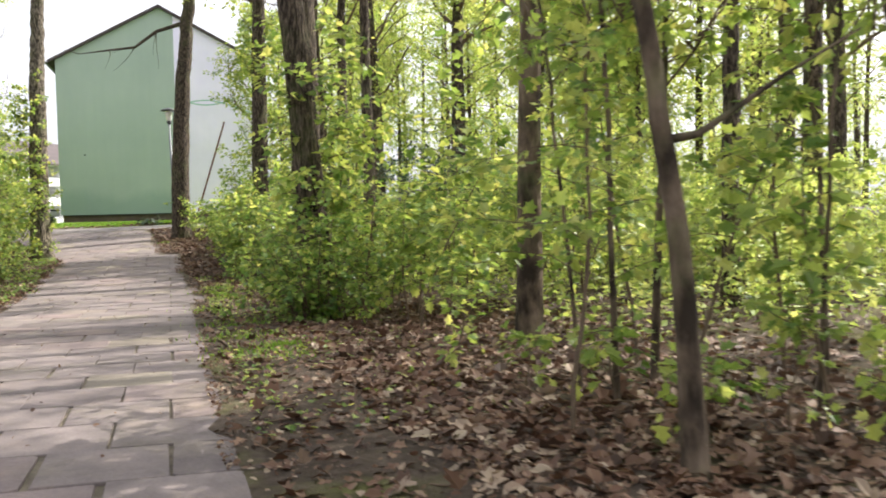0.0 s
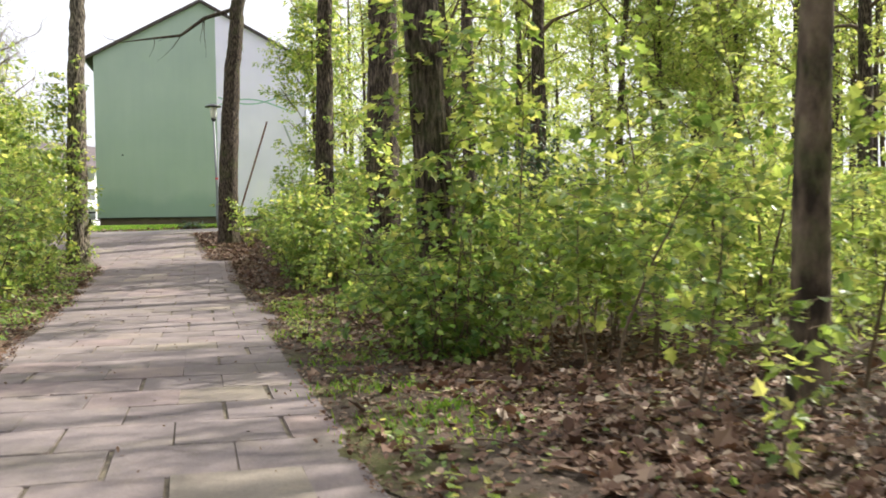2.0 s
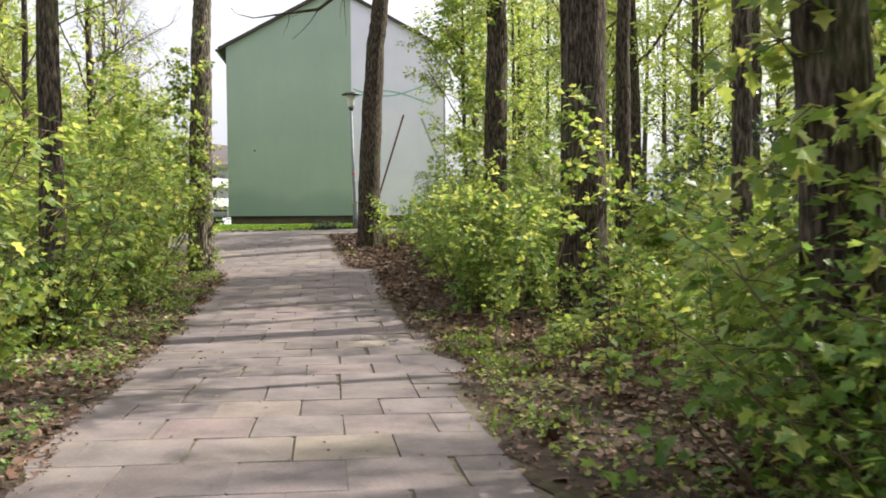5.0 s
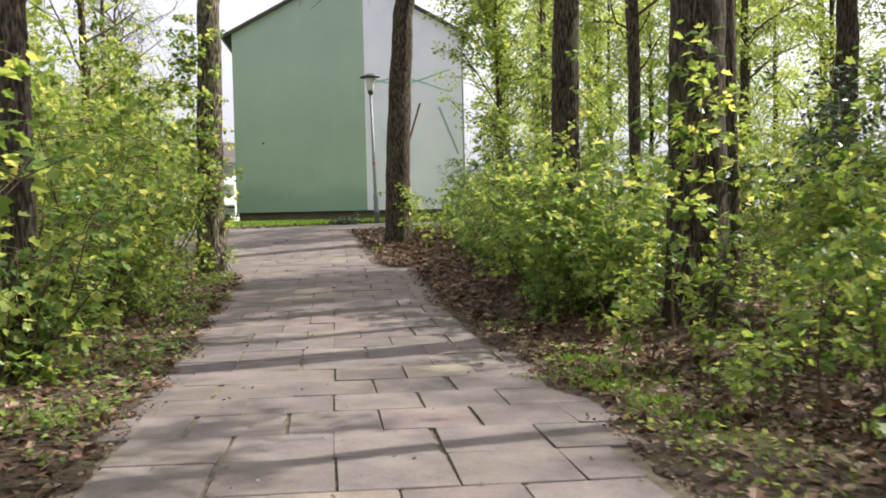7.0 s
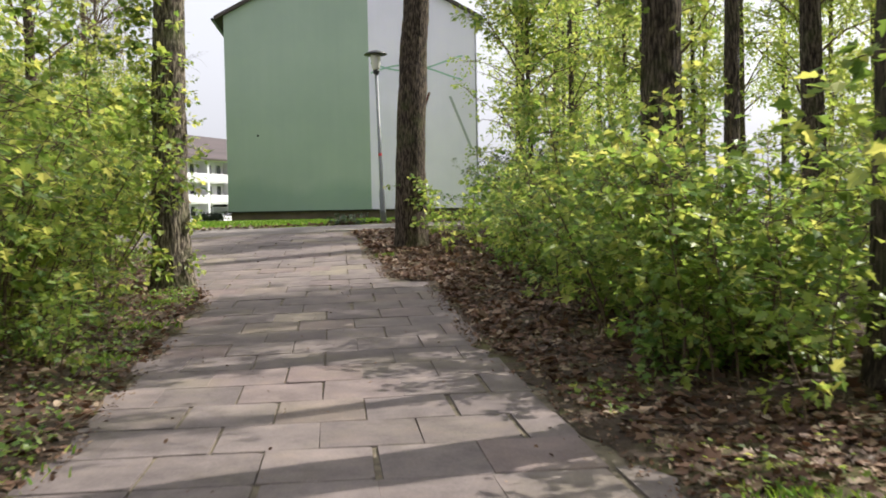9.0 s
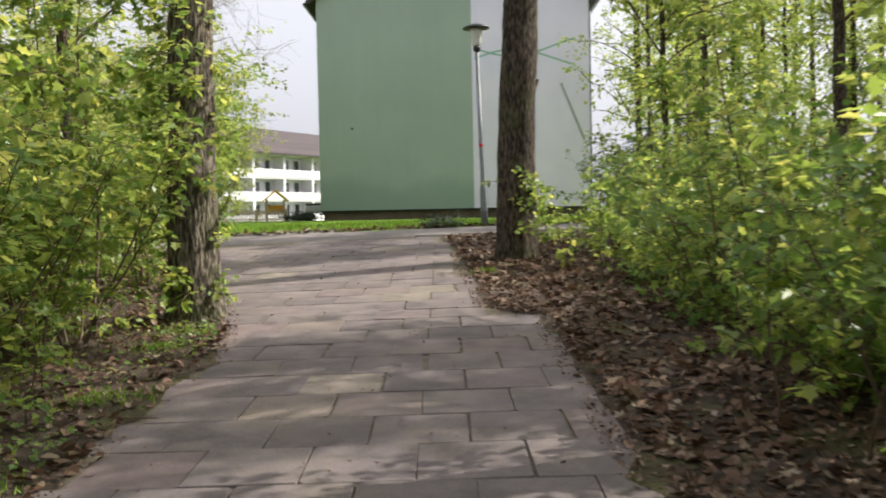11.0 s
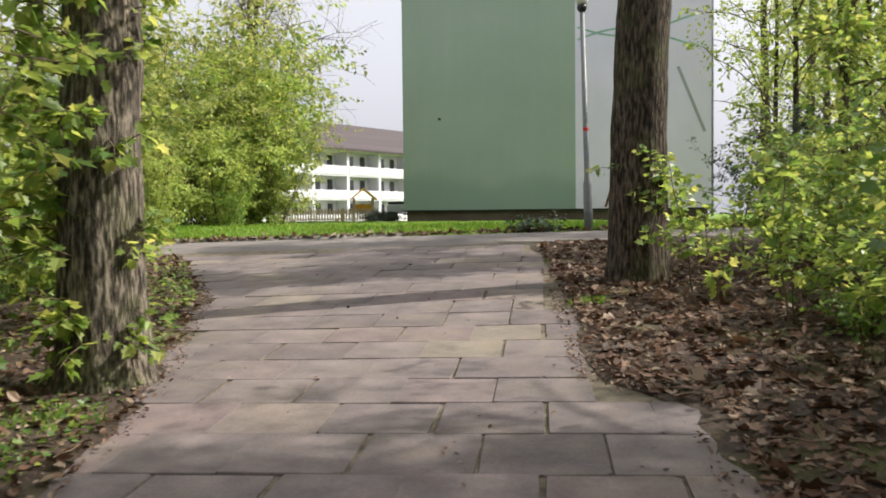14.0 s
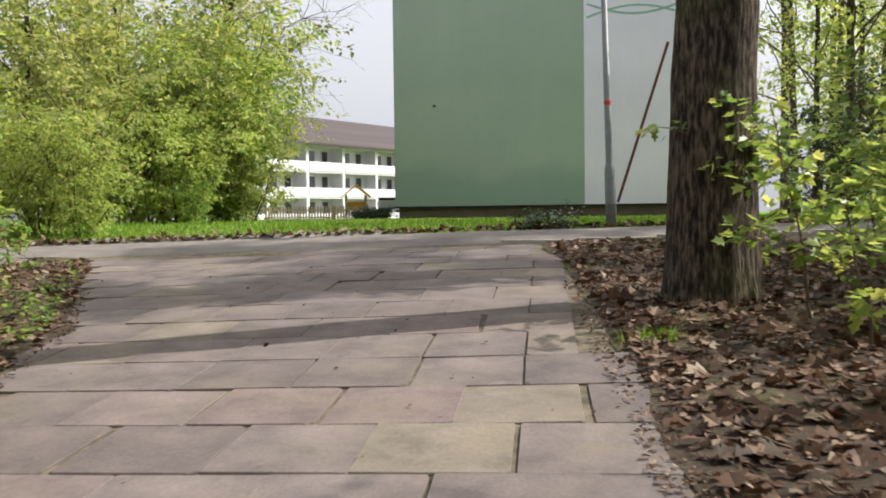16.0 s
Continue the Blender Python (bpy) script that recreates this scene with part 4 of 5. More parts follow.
# bushes beyond the lane
BUSHES = [make_shrub(410 + k, h, lab, 0.115, n, 1.15, m, OVAL, sp, True) for k, (h, n, m, sp, lab) in enumerate((
    (4.6, 11, LEAF_OLIVE, 0.38, "tall pale green bush in young leaf by the lane"), (3.6, 11, LEAF_YOUNG, 0.45, "broad green bush in fresh leaf by the lane"), (4.2, 12, LEAF, 0.3, "upright deeper green bush by the lane")))]
for ob in BUSHES:
    ob["group"] = "bushes beyond the lane"
    ob.location = (20, -60, gz(20, -60))
for x, y, k, sc in ((-24.8, 45.2, 0, 0.8), (-25.2, 43.2, 1, 0.75), (-25.9, 42.6, 1, 0.9), (-25.7, 44.8, 2, 1.05), (-27.6, 43.4, 0, 1.05), (-27.4, 46.4, 2, 1.1), (-29.6, 44.2, 0, 1.15), (-29.4, 47.6, 0, 1.2), (-31.8, 45.2, 0, 1.2), (-31.4, 49.6, 0, 1.25), (-34.4, 46.4, 0, 1.3), (-32.2, 42.2, 1, 1.1), (-23.6, 36.2, 1, 0.85), (-25.4, 35.2, 0, 0.9), (-27.2, 36.4, 0, 1.0), (-21.9, 36.9, 1, 0.7), (-23.2, 37.2, 0, 0.95), (-20.6, 31.8, 1, 0.6)):
    put(BUSHES[k], x, y, x * 2, sc * ((1.22 if x > -27 else 1.55) if y > 40 else 1.0))
put(THICKET[2], -24.4, 42.6, 1.0, 0.5)
for x, y, sc in ((-26.6, 46.2, 1.35), (-26.0, 45.4, 1.15), (-27.4, 47.2, 1.3)):
    put(BUSHES[2], x, y, y * 4, sc)
for x, y, k, sc in ((-17.9, 30.6, 1, 0.9), (-20.0, 29.2, 3, 1.1), (-15.6, 24.6, 3, 1.0), (-33.0, 54.5, 0, 1.0), (-36, 50, 2, 1.0), (-40, 56, 0, 1.0), (-30.5, 43.0, 3, 1.0), (-34, 41.5, 1, 1.0)):
    put(FAR[k], x, y, y, sc)
# airy trees past the gable and bushes behind the big oak
for x, y, k, sc in ((-12.6, 64.0, 0, 0.9), (-11.2, 67.0, 2, 0.9), (-13.8, 72.0, 2, 1.0), (-10.2, 62.5, 1, 1.0), (-8.0, 56.0, 1, 0.95), (-12.0, 76.0, 0, 1.1), (-9.9, 45.8, 3, 0.95), (-8.3, 46.6, 1, 0.8), (-10.9, 50.5, 3, 0.9), (-8.8, 52.0, 0, 0.75), (-9.5, 60, 0, 0.95), (-7.2, 64, 2, 0.9), (-5.0, 58, 1, 1.0), (-3.2, 66, 0, 1.0), (-8.2, 71, 2, 1.0), (-10.8, 74, 0, 1.0), (-6.0, 52.5, 3, 1.1), (-2.0, 54, 1, 1.0), (0.5, 61, 2, 0.9), (-11.5, 82, 2, 1.0), (-5.5, 78, 0, 1.1), (-1.0, 74, 2, 1.0)):
    put(FAR[k], x, y, x * 3, sc)
for x, y, sc in ((-8.6, 44.5, 0.9), (-6.5, 43.0, 1.0), (-9.6, 47.5, 0.9), (-7.0, 48.0, 1.1), (-4.5, 46.5, 1.0), (-10.2, 53.0, 0.9)):
    put(THICKET[1], x, y, y, sc)
for x, y, sc in ((-8.0, 33.4, 1.0), (-7.0, 31.9, 0.95), (-6.3, 34.3, 1.05), (-8.9, 35.4, 0.7), (-7.7, 35.5, 0.9)):
    put(SAPS[3], x, y, y * 2, sc)
for x, y, k, sc in ((-8.5, 35.9, 2, 0.85), (-8.0, 34.9, 2, 0.8), (-8.0, 33.0, 1, 0.95), (-7.3, 31.4, 1, 0.9), (-6.7, 33.7, 1, 1.0), (-7.6, 29.7, 0, 0.8), (-8.7, 34.4, 1, 0.8), (-6.3, 31.0, 1, 0.9), (-6.4, 28.6, 0, 0.9)):
    put(SHRUBS[k], x, y, y * 3, sc)
for x, y, k, sc in ((-9.55, 31.2, 1, 0.95), (-9.2, 30.5, 0, 1.0), (-8.5, 29.6, 1, 1.0), (-8.3, 31.4, 2, 0.9), (-7.6, 28.8, 0, 1.1), (-7.1, 30.2, 2, 0.9)):
    put(SAPS[k], x, y, y * 5, sc)
DENSE = [make_tree(340 + k, h, 0.13, "leafy young forest tree with a light green crown", (0.01, 0), 0.16, 26, 0.17, 1.5, LEAF_YOUNG, segs=10, rings=16, flute=0.0, limb_len=3.0, rise=(0.5, 1.5), lite=True) for k, h in enumerate((12, 9))]
for ob in DENSE:
    ob["group"] = "forest trees"
    ob.location = (30, -60, gz(30, -60))
for x, y, k, sc in ((-0.6, 47.0, 0, 1.0), (2.2, 46.0, 0, 1.0), (4.5, 42.5, 0, 1.1), (0.8, 50.5, 0, 1.0), (5.6, 35.0, 0, 0.95), (5.2, 30.6, 1, 1.0), (3.2, 31.5, 1, 0.9), (6.8, 37.4, 0, 1.1), (9.5, 33.0, 0, 1.0), (-4.2, 47.5, 0, 0.9), (-6.8, 55.5, 0, 1.0)):
    put(DENSE[k], x, y, x * 5, sc)
BARE = make_tree(330, 11, 0.16, "bare spreading tree with ascending dark branches", (0, 0), 0.1, 34, 0.1, 0.1, LEAF_YOUNG, segs=12, rings=16, flute=0.0, limb_len=6.0, rise=(0.7, 2.6), twigs=16)
place(BARE, -30.7, 52.0)

# ---- pavement slabs, last of the large structure ----
PAVE = new("pavement")
tagged(PAVE, "path of weathered sandy concrete slabs in running bond", "pavement", kind="structure")


def slab_mesh(seed, half=1.0):
    r = random.Random(seed)
    a, b, c = 0.2985 - r.choice((0.0, 0.0, 0.006, 0.013)), 0.3262 - r.choice((0.0, 0.0, 0.006)), 0.055
    top = []
    for sx, sy in ((-1, -1), (1, -1), (1, 1), (-1, 1)):
        ch = r.choice((0.006, 0.01, 0.03))
        x, y = sx * half * (a + r.uniform(-0.004, 0.003)), sy * (b + r.uniform(-0.005, 0.003))
        if sx * sy > 0:
            top += [(x, y - sy * ch), (x - sx * ch, y)]
        else:
            top += [(x - sx * ch, y), (x, y - sy * ch)]
    n = len(top)
    verts = [(x * 0.99, y * 0.99, 0) for x, y in top] + [(x, y, -0.005) for x, y in top] + [(x, y, -c) for x, y in top]
    faces = [tuple(range(n))]
    for k in range(2):
        for i in range(n):
            j = (i + 1) % n
            faces.append((k * n + i, (k + 1) * n + i, (k + 1) * n + j, k * n + j))
    return mesh_from("slab", verts, faces, SLAB)


SLABS = [slab_mesh(k) for k in range(8)]
HALVES = [slab_mesh(k + 20, 0.49) for k in range(3)]
bed_v, bed_f = [], []
rs = random.Random(3)
row = 0
s = -6.0
while s < 38.0:
    le, ri = left_edge(s), right_edge(s)
    c = round((ri - 0.05) / 0.3) * 0.3
    units = [0.3] if row % 2 else []
    while c - sum(units) > le + 0.15:
        units.append(0.6)
    u = c
    for w in units:
        p = su(s, u - w / 2)
        u -= w
        if p.y > road_near(p.x) - 0.38:
            continue
        um = u + w / 2
        ex, ey = (su(s, um + 0.3) - su(s, um - 0.3)).normalized(), (su(s + 0.3, um) - su(s - 0.3, um)).normalized()
        ez = ex.cross(ey).normalized()
        ey = ez.cross(ex)
        lie = Matrix((ex, ey, ez)).transposed().to_4x4()
        ob = new("slab", rs.choice(SLABS if w > 0.5 else HALVES))
        ob.parent = PAVE
        slip = ex * (rs.uniform(-0.022, 0.022) if rs.random() < 0.45 else 0.0)
        ob.matrix_basis = (Matrix.Translation((p.x + slip.x, p.y + slip.y, p.z + slip.z + rs.uniform(-0.003, 0.004))) @ lie @ Matrix.Rotation(rs.gauss(0, 0.007), 4, "Z")
                           @ Matrix.Rotation(rs.gauss(0, 0.005), 4, "X") @ Matrix.Rotation(rs.gauss(0, 0.005), 4, "Y"))
    for k in range(9):
        p = su(s, le - 0.3 + (ri + 0.36 - le) * k / 8)
        y = min(p.y, road_near(p.x) + 0.3)
        bed_v.append((p.x, y, gz(p.x, y) - 0.014))
    s += 0.655
    row += 1
bed_f = [(9 * i + k, 9 * i + k + 1, 9 * i + k + 10, 9 * i + k + 9) for i in range(len(bed_v) // 9 - 1) for k in range(8)]
part_mesh("joint_bed", mesh_from("joint_bed", bed_v, bed_f, JOINT), PAVE, "dark soil and moss in the joints")

# ---- litter and grass ----
nr = np.random.default_rng(9)


def litter(name, n, zone, size, material, label, category, template=CURLED):
    pos, dirs, sz = [], [], []
    while len(pos) < n:
        s, u = zone(nr)
        p = su(s, u)
        if road_near(p.x) - 0.2 < p.y < road_far(p.x) + 0.03 or p.y > road_far(p.x) + 0.8:
            continue
        pos.append((p.x, p.y, p.z + nr.uniform(0.004, 0.035)))
        dirs.append((nr.normal(), nr.normal(), nr.normal(0, 0.22)))
        sz.append(size * nr.choice((0.4, 0.6, 0.8, 1.0, 1.35)) * nr.uniform(0.85, 1.15))
    v, f = leaves(pos, dirs, sz, nr, template, 0.4)
    ob = new(name, mesh_from(name, v, f, material))
    tagged(ob, label, category, kind="stuff")


def zone_right(r):
    s = r.uniform(-4, 32)
    return s, right_edge(s) + 0.08 + abs(r.normal(0, 2.0)) - 0.1 * (r.random() < 0.1)


def zone_left(r):
    s = r.uniform(2, 33)
    return s, left_edge(s) + 0.02 - abs(r.normal(0, 1.3))


def zone_near(r):
    s = r.uniform(-3.0, 8)
    return s, 0.9 + r.exponential(1.9)


litter("leaf_litter", 19000, zone_right, 0.056, LITTER, "dry brown fallen leaves on the forest floor", "leaves")
litter("leaf_litter", 13000, zone_left, 0.07, LITTER, "dry fallen leaves along the path edge", "leaves")
litter("leaf_litter", 9000, zone_near, 0.07, LITTER, "thick brown leaf litter under the saplings", "leaves")
litter("leaf_litter", 7000, zone_near, 0.095, LITTER, "lobed dead oak and maple leaves under saplings", "leaves", LOBED)
litter("leaf_litter", 6000, zone_right, 0.1, LITTER, "lobed dead leaves beside the path", "leaves", LOBED)


def zone_mid(r):
    return r.uniform(7.5, 16), 1.1 + r.exponential(1.3)


litter("leaf_litter", 5000, zone_mid, 0.06, LITTER, "pale and brown dead leaves under thin maples", "leaves", LOBED)


def grass(name, n, zone, h, label):
    verts, faces = [], []
    for i in range(n):
        x, y = zone(nr)
        z = gz(x, y) - 0.02
        a = nr.uniform(0, 6.28)
        hh = h * nr.uniform(0.5, 1.2)
        w = 0.006 + 0.004 * hh / h
        dx, dy = math.cos(a), math.sin(a)
        lx, ly = nr.normal(0, 0.4 * hh), nr.normal(0, 0.4 * hh)
        k = len(verts)
        verts += [(x - dx * w, y - dy * w, z), (x + dx * w, y + dy * w, z), (x + lx * 0.4 + dx * w * 0.7, y + ly * 0.4 + dy * w * 0.7, z + hh * 0.6), (x + lx, y + ly, z + hh)]
        faces += [(k, k + 1, k + 2), (k, k + 2, k + 3)]
    tagged(new(name, mesh_from(name, verts, faces, GRASS)), label, "grass", kind="stuff")


def lawn_spot(r):
    x = r.uniform(-30, -7)
    return x, road_far(x) + 0.1 + abs(r.normal(0, 5))


grass("lawn_grass", 26000, lawn_spot, 0.13, "short bright green lawn grass by the building")


def verge(r):
    c = TUFTS[r.integers(len(TUFTS))]
    return c[0] + r.normal(0, c[2]), c[1] + r.normal(0, c[2])


TUFTS = [tuple(su(s, u)[:2]) + (w,) for s, u, w in ((3.5, 0.5, 0.25), (6.5, 0.5, 0.2), (11.2, 0.75, 0.18), (13.0, 0.6, 0.3), (9.0, 0.4, 0.25), (5.0, 0.45, 0.2), (15, -3.35, 0.2), (18.5, -3.5, 0.15), (12, -3.25, 0.18), (20.5, -3.55, 0.18), (13.9, 0.68, 0.13), (11.8, 0.65, 0.1), (12.5, 0.5, 0.1), (4.0, 0.7, 0.15), (22.5, -3.7, 0.14), (23.4, -3.75, 0.14), (27.4, -0.44, 0.08))]
grass("verge_grass", 4600, verge, 0.08, "small grass tufts along the path edges")


def cover(name, n, zone, size, material, label, category, lift=(0.02, 0.12), template=LOBED):
    pos, dirs, sz = [], [], []
    while len(pos) < n:
        s, u = zone(nr)
        p = su(s, u)
        if p.y > road_near(p.x) - 0.2 or noise.noise(Vector((p.x * 0.9, p.y * 0.9, 3))) < nr.uniform(-0.35, 0.25):
            continue
        pos.append((p.x, p.y, p.z + nr.uniform(*lift)))
        dirs.append((nr.normal(), nr.normal(), nr.normal(0, 0.3)))
        sz.append(size * nr.uniform(0.5, 1.3))
    v, f = leaves(pos, dirs, sz, nr, template, 0.35)
    tagged(new(name, mesh_from(name, v, f, material)), label, category, kind="stuff")


def near_left(r):
    s = r.uniform(3, 33)
    return s, left_edge(s) - 0.05 - r.exponential(0.6)


def near_right(r):
    s = r.uniform(0, 18)
    return s, right_edge(s) + 0.1 + r.exponential(0.7)


def edges(r):
    s = r.uniform(-4, 30)
    return (s, right_edge(s) - 0.12 + r.exponential(0.35)) if r.random() < 0.6 else (s, left_edge(s) + 0.15 - r.exponential(0.35))


def on_path(r):
    s = r.uniform(-2, 31)
    return s, r.uniform(left_edge(s), right_edge(s))


cover("ground_cover", 3000, near_left, 0.05, LEAF_DARK, "low green ground cover beside the path", "plants")
def deep_right(r):
    return r.uniform(2, 28), 3.4 + abs(r.normal(0, 5.5))


cover("seedling_carpet", 15000, deep_right, 0.1, LEAF_YOUNG, "carpet of knee-high maple seedlings inside the wood", "plants", (0.06, 0.6), OVAL)
cover("ground_cover", 2200, near_right, 0.045, LEAF, "low green seedlings and moss on the verge", "plants", (0.01, 0.07))
MOSS = leaf_mat("moss", [(0.0, (0.06, 0.075, 0.02)), (0.5, (0.12, 0.135, 0.035)), (1.0, (0.2, 0.2, 0.06))], 0.2, 0.9, 0.1)


def moss_zone(r):
    k = r.integers(5)
    s, u, w = ((9.6, 1.05, 0.55), (10.9, 0.75, 0.4), (8.6, 1.3, 0.5), (12.6, 0.7, 0.3), (7.4, 0.9, 0.4))[k]
    return s + r.normal(0, w), u + r.normal(0, w * 0.4)


cover("moss_cushion", 9000, moss_zone, 0.022, MOSS, "yellow-green moss cushions on the verge soil", "moss", (0.0, 0.022), OVAL)
cover("leaf_crumbs", 9000, edges, 0.032, LITTER, "fine leaf crumbs along the slab edges", "leaves", (0.003, 0.02), CURLED)
cover("leaf_crumbs", 420, on_path, 0.03, LITTER, "scattered twig and leaf crumbs on the slabs", "leaves", (0.006, 0.01), CURLED)


# ---- lane edges ----
def build_kerbs():
    k = new("kerb")
    tagged(k, "pale concrete edging stones beside the lane", "kerb", kind="structure")
    me = bpy.data.meshes.new("kerb_stone")
    bm = box(-0.495, -0.04, -0.2, 0.495, 0.04, 0.0, 0.008)
    bm.to_mesh(me)
    bm.free()
    me.materials.append(KERB)
    rk = random.Random(4)
    for i in range(16):
        x = -13.2 + i * 0.912
        y = road_near(x) - 0.06
        ob = part_mesh("kerb_stone", me, k)
        ob.matrix_basis = Matrix.Translation((x, y, gz(x, y) + 0.05 + rk.uniform(-0.012, 0.012))) @ Matrix.Rotation((math.atan(0.45) if x < -8 else 0.0) + rk.gauss(0, 0.008), 4, "Z") @ Matrix.Rotation(rk.gauss(0, 0.01), 4, "Y")


build_kerbs()
strip("footway", lambda x: road_far(x) + 0.05, lambda x: road_far(x) + 0.5 + 0.09 * (-16.5 - x), -30, -16.5, 0.035, GRAVEL, "pale gravel footway along the lane below the bushes")


def far_edge(r):
    x = r.uniform(-24, -4)
    return to_su(x, road_far(x) + 0.1 + abs(r.normal(0, 0.22)))


def right_bank(r):
    s = r.uniform(14, 34.5)
    return s, right_edge(s) + 0.1 + r.exponential(1.3)


litter("leaf_litter", 2600, far_edge, 0.11, LITTER, "ridge of dead leaves along the lawn edge", "leaves")
litter("leaf_litter", 8000, right_bank, 0.09, LITTER, "dark lobed oak leaves lying on the bank", "leaves", LOBED)


def twigs():
    sp = Soup()
    for _ in range(420):
        s, u = zone_right(nr) if nr.random() < 0.7 else zone_left(nr)
        p = su(s, u, 0.03)
        if p.y > road_near(p.x) - 0.2:
            continue
        a, ln = nr.uniform(0, 6.28), nr.uniform(0.1, 0.45)
        sp.tube(branch_path(nr, tuple(p), (math.cos(a), math.sin(a), 0.05), ln, 0.0, 0.2, 3), [0.006, 0.005, 0.004, 0.002], 4)
    tagged(new("fallen_twigs", sp.mesh("fallen_twigs", TWIG)), "thin fallen twigs lying on the litter", "twigs", kind="stuff")


twigs()

# ---- things beyond the lane ----
clump = make_shrub(501, 0.4, "low dark green clump at the lawn edge", 0.08, 7, 0.9, LEAF_EVER, LOBED, 0.9)
place(clump, -14.2, 39.15)
hedge = make_shrub(502, 0.62, "dark clipped low hedge bush beside the building", 0.07, 12, 2.2, LEAF_EVER, OVAL, 0.9)
place(hedge, -27.2, 55.4)
hedge2 = copy_thing(hedge, Matrix.Translation((-26.5, 55.2, gz(0, 55.2))) @ Matrix.Rotation(2, 4, "Z") @ Matrix.Diagonal((0.9, 0.9, 0.9, 1)))
ever = make_shrub(503, 3.6, "dark evergreen bush deep in the wood", 0.09, 9, 2.0, LEAF_EVER, OVAL, 0.35)
place(ever, -1.2, 21.0)
for x, y, sc in ((-10.2, 43.4, 0.78), (-8.9, 42.8, 0.82), (-7.6, 43.6, 0.85)):
    put(ever, x, y, y * 2, sc)


def build_scooter():
    h = new("motor_scooter")
    p = (-26.4, 56.7)
    h.matrix_world = Matrix.Translation((p[0], p[1], gz(*p))) @ Matrix.Rotation(radians(35), 4, "Z")
    tagged(h, "parked white and black motor scooter by the wall", "scooter")
    for x in (-0.6, 0.6):
        v, f = lathe([(0.12, -0.05), (0.21, -0.055), (0.235, 0.0), (0.21, 0.055), (0.12, 0.05)], 20)
        w = part_mesh("wheel", mesh_from("wheel", v, f, BLACK_PLASTIC, True), h, "black tyre")
        w.matrix_basis = Matrix.Translation((x, 0, 0.23)) @ Matrix.Rotation(radians(90), 4, "X")
        v, f = lathe([(0.0, -0.03), (0.12, -0.045), (0.12, 0.045), (0.0, 0.03)], 16)
        part_mesh("rim", mesh_from("rim", v, f, STEEL, True), w)
    part("body", box(-0.85, -0.16, 0.38, -0.1, 0.16, 0.72, 0.07), WHITE_PAINT, h, "white rear fairing")
    part("footboard", box(-0.15, -0.15, 0.26, 0.35, 0.15, 0.33, 0.02), BLACK_PLASTIC, h)
    part("seat", box(-0.8, -0.14, 0.72, -0.1, 0.14, 0.82, 0.04), BLACK_PLASTIC, h, "black padded seat")
    part("front_shield", box(-0.04, -0.2, -0.32, 0.04, 0.2, 0.36, 0.03, Matrix.Translation((0.42, 0, 0.65)) @ Matrix.Rotation(radians(-18), 4, "Y")), WHITE_PAINT, h, "white front shield")
    sp = Soup()
    sp.tube([(0.6, 0, 0.25), (0.38, 0, 0.95)], [0.03, 0.03], 8)
    part_mesh("fork", sp.mesh("fork", STEEL), h)
    sp = Soup()
    sp.tube([(0.3, -0.33, 1.0), (0.36, -0.1, 0.98), (0.36, 0.1, 0.98), (0.3, 0.33, 1.0)], [0.018, 0.016, 0.016, 0.018], 8)
    part_mesh("handlebar", sp.mesh("handlebar", BLACK_PLASTIC), h)
    part_mesh("headlight", mesh_from("headlight", *lathe([(0.0, 1.0), (0.06, 0.98), (0.08, 0.9), (0.05, 0.84)], 14), OPAL, True), h).matrix_basis = Matrix.Translation((0.42, 0, 0))


build_scooter()


def build_fence():
    h = new("picket_fence")
    h.matrix_world = Matrix.Translation((-39.3, 71.4, gz(-39.3, 71.4))) @ Matrix.Rotation(math.atan2(0.444, 0.896), 4, "Z")
    tagged(h, "weathered pale wooden picket fence at the playground", "fence")
    for i in range(36):
        x = -3.6 + i * 0.17
        bm = prism([(x - 0.05, 0.02), (x + 0.05, 0.02), (x + 0.05, 0.95), (x, 1.02), (x - 0.05, 0.95)], 0.0, 0.02)
        part("slat", bm, WOOD, h)
    for z in (0.3, 0.75):
        part("rail", box(-3.7, 0.021, z, 2.5, 0.06, z + 0.08), WOOD, h)
    for x in (-3.6, -1.6, 0.4, 2.4):
        part("post", box(x - 0.05, 0.061, -0.2, x + 0.05, 0.16, 1.05, 0.01), WOOD, h)


build_fence()


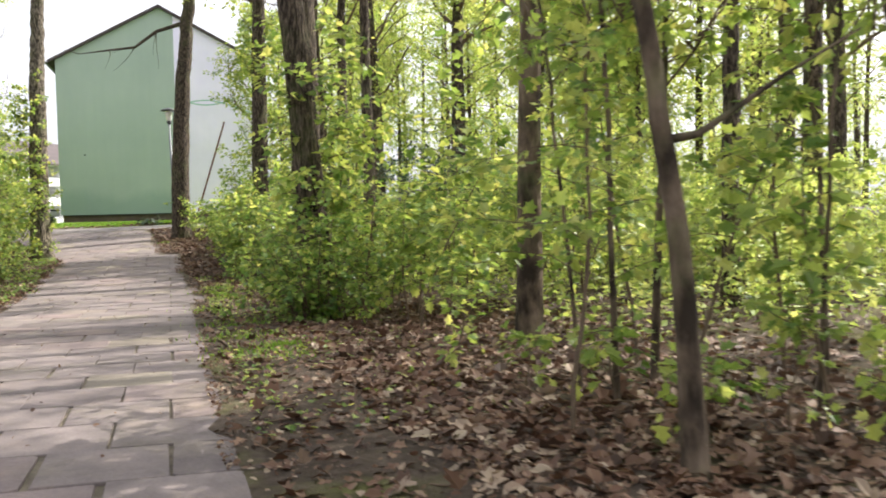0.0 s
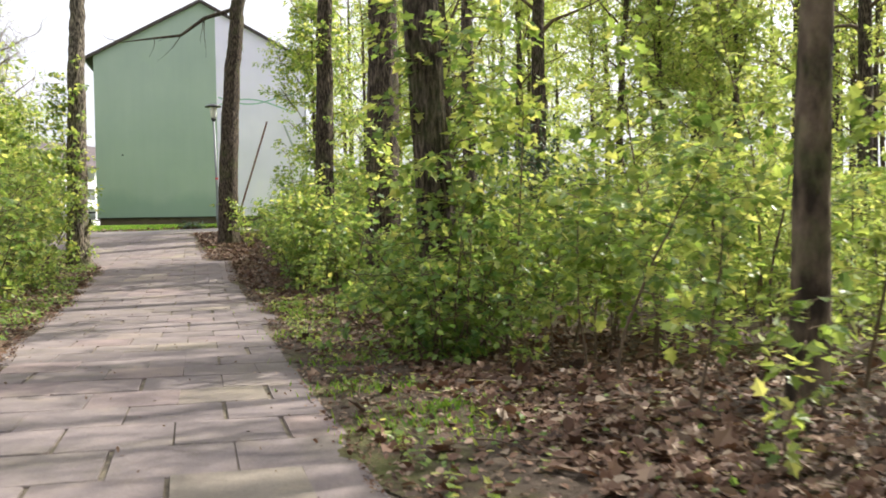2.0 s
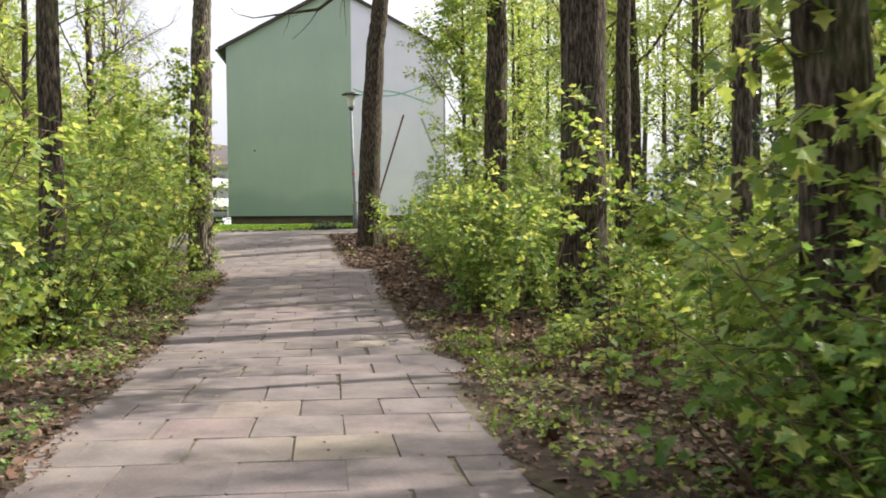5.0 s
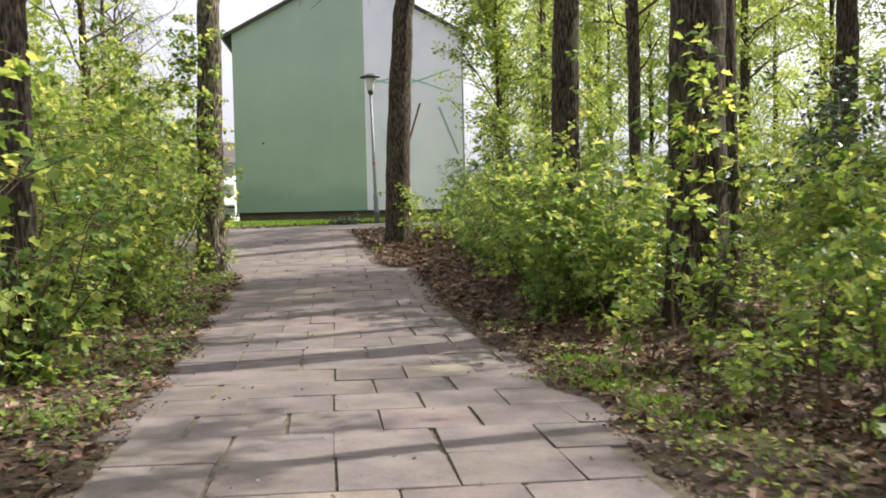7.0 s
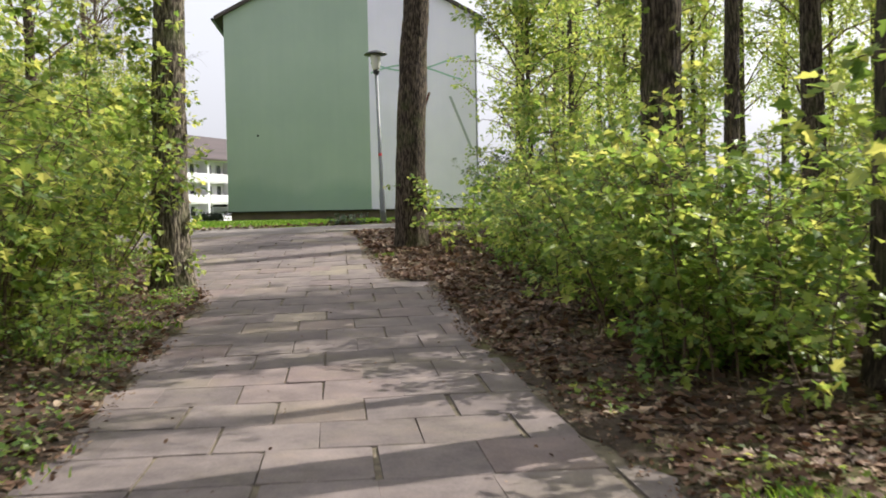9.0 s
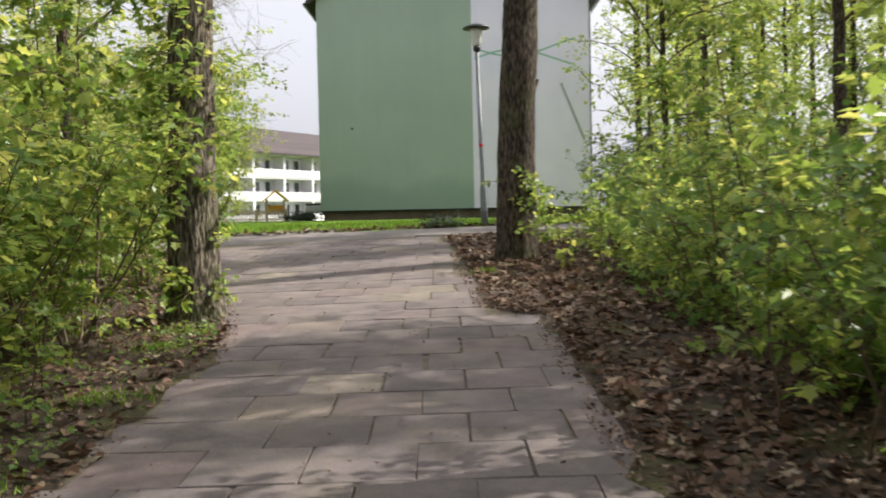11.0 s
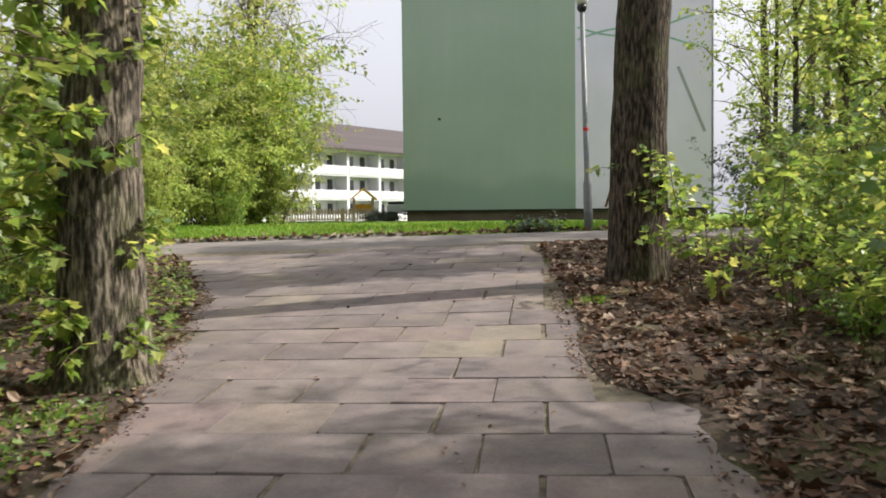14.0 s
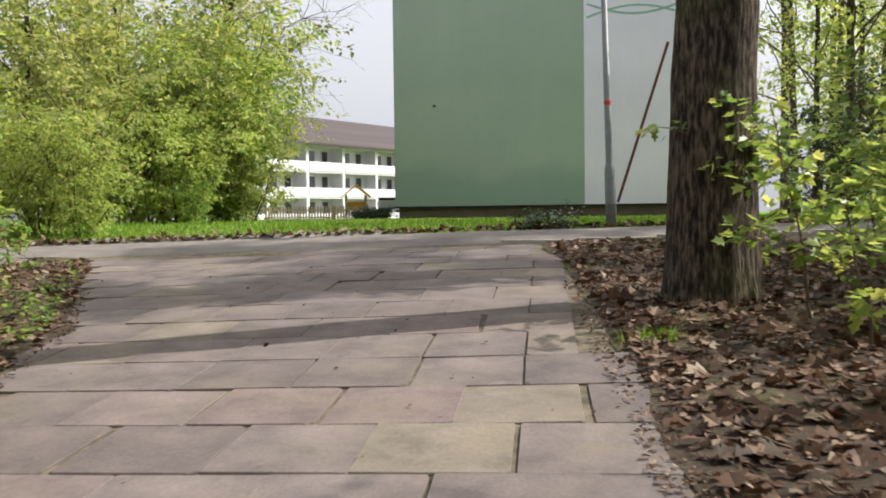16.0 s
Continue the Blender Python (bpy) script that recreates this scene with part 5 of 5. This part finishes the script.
def build_play_tower():
    p = (-38.8, 73.9)
    h = new("play_tower")
    h.matrix_world = Matrix.Translation((p[0], p[1], gz(*p))) @ Matrix.Rotation(0.6, 4, "Z")
    tagged(h, "yellow wooden play tower with pitched roof and slide", "play tower")
    for x in (-0.6, 0.6):
        for y in (-0.6, 0.6):
            part("post", box(x - 0.05, y - 0.05, -0.2, x + 0.05, y + 0.05, 1.75, 0.01), WOOD, h)
    part("platform", box(-0.68, -0.68, 0.8, 0.68, 0.68, 0.86, 0.01), WOOD, h)
    part("roof", prism([(-0.85, 1.6), (0.0, 2.3), (0.85, 1.6), (0.85, 1.68), (0.0, 2.4), (-0.85, 1.68)], -0.8, 0.8), YELLOW, h, "yellow pitched roof")
    part("side_panel", box(-0.6, 0.651, 0.9, 0.6, 0.67, 1.35), YELLOW, h)
    part("slide", prism([(-2.3, 0.05), (-2.2, 0.0), (-0.65, 0.86), (-0.65, 0.92)], -0.3, 0.3), YELLOW, h, "yellow slide")


build_play_tower()


# ---- soil drifted over the slab edges ----
def soil_drift(side):
    verts, faces, i = [], [], 0
    for k in range(310):
        s = -5 + k * 0.125
        e = right_edge(s) if side > 0 else left_edge(s)
        soft = (0.22 if s < 19 else 0.1) if side > 0 else 0.2
        w = 0.06 - soft * (0.55 + noise.noise(Vector((s * 0.8, side, 0))) + 0.5 * noise.noise(Vector((s * 3.1, side, 7))))
        inner, outer = e + side * max(w, -0.4), e + side * 0.75
        for j in range(5):
            t = j / 4
            u = inner + (outer - inner) * t
            dz = 0.001 + 0.016 * min(1, t * 3) + 0.012 * noise.noise(Vector((s * 3, u * 3, 1)))
            verts.append(tuple(su(s, u, dz if j else -0.004)))
    for k in range(309):
        for j in range(4):
            a = k * 5 + j
            faces.append((a, a + 1, a + 6, a + 5) if side > 0 else (a, a + 5, a + 6, a + 1))
    verts = [(x, min(y, road_near(x)), z) for x, y, z in verts]
    tagged(new("soil_verge", mesh_from("soil_verge", verts, faces, GROUND, True)), "crumbly soil and moss drifted over slab edges", "soil", kind="structure")


soil_drift(1)
soil_drift(-1)
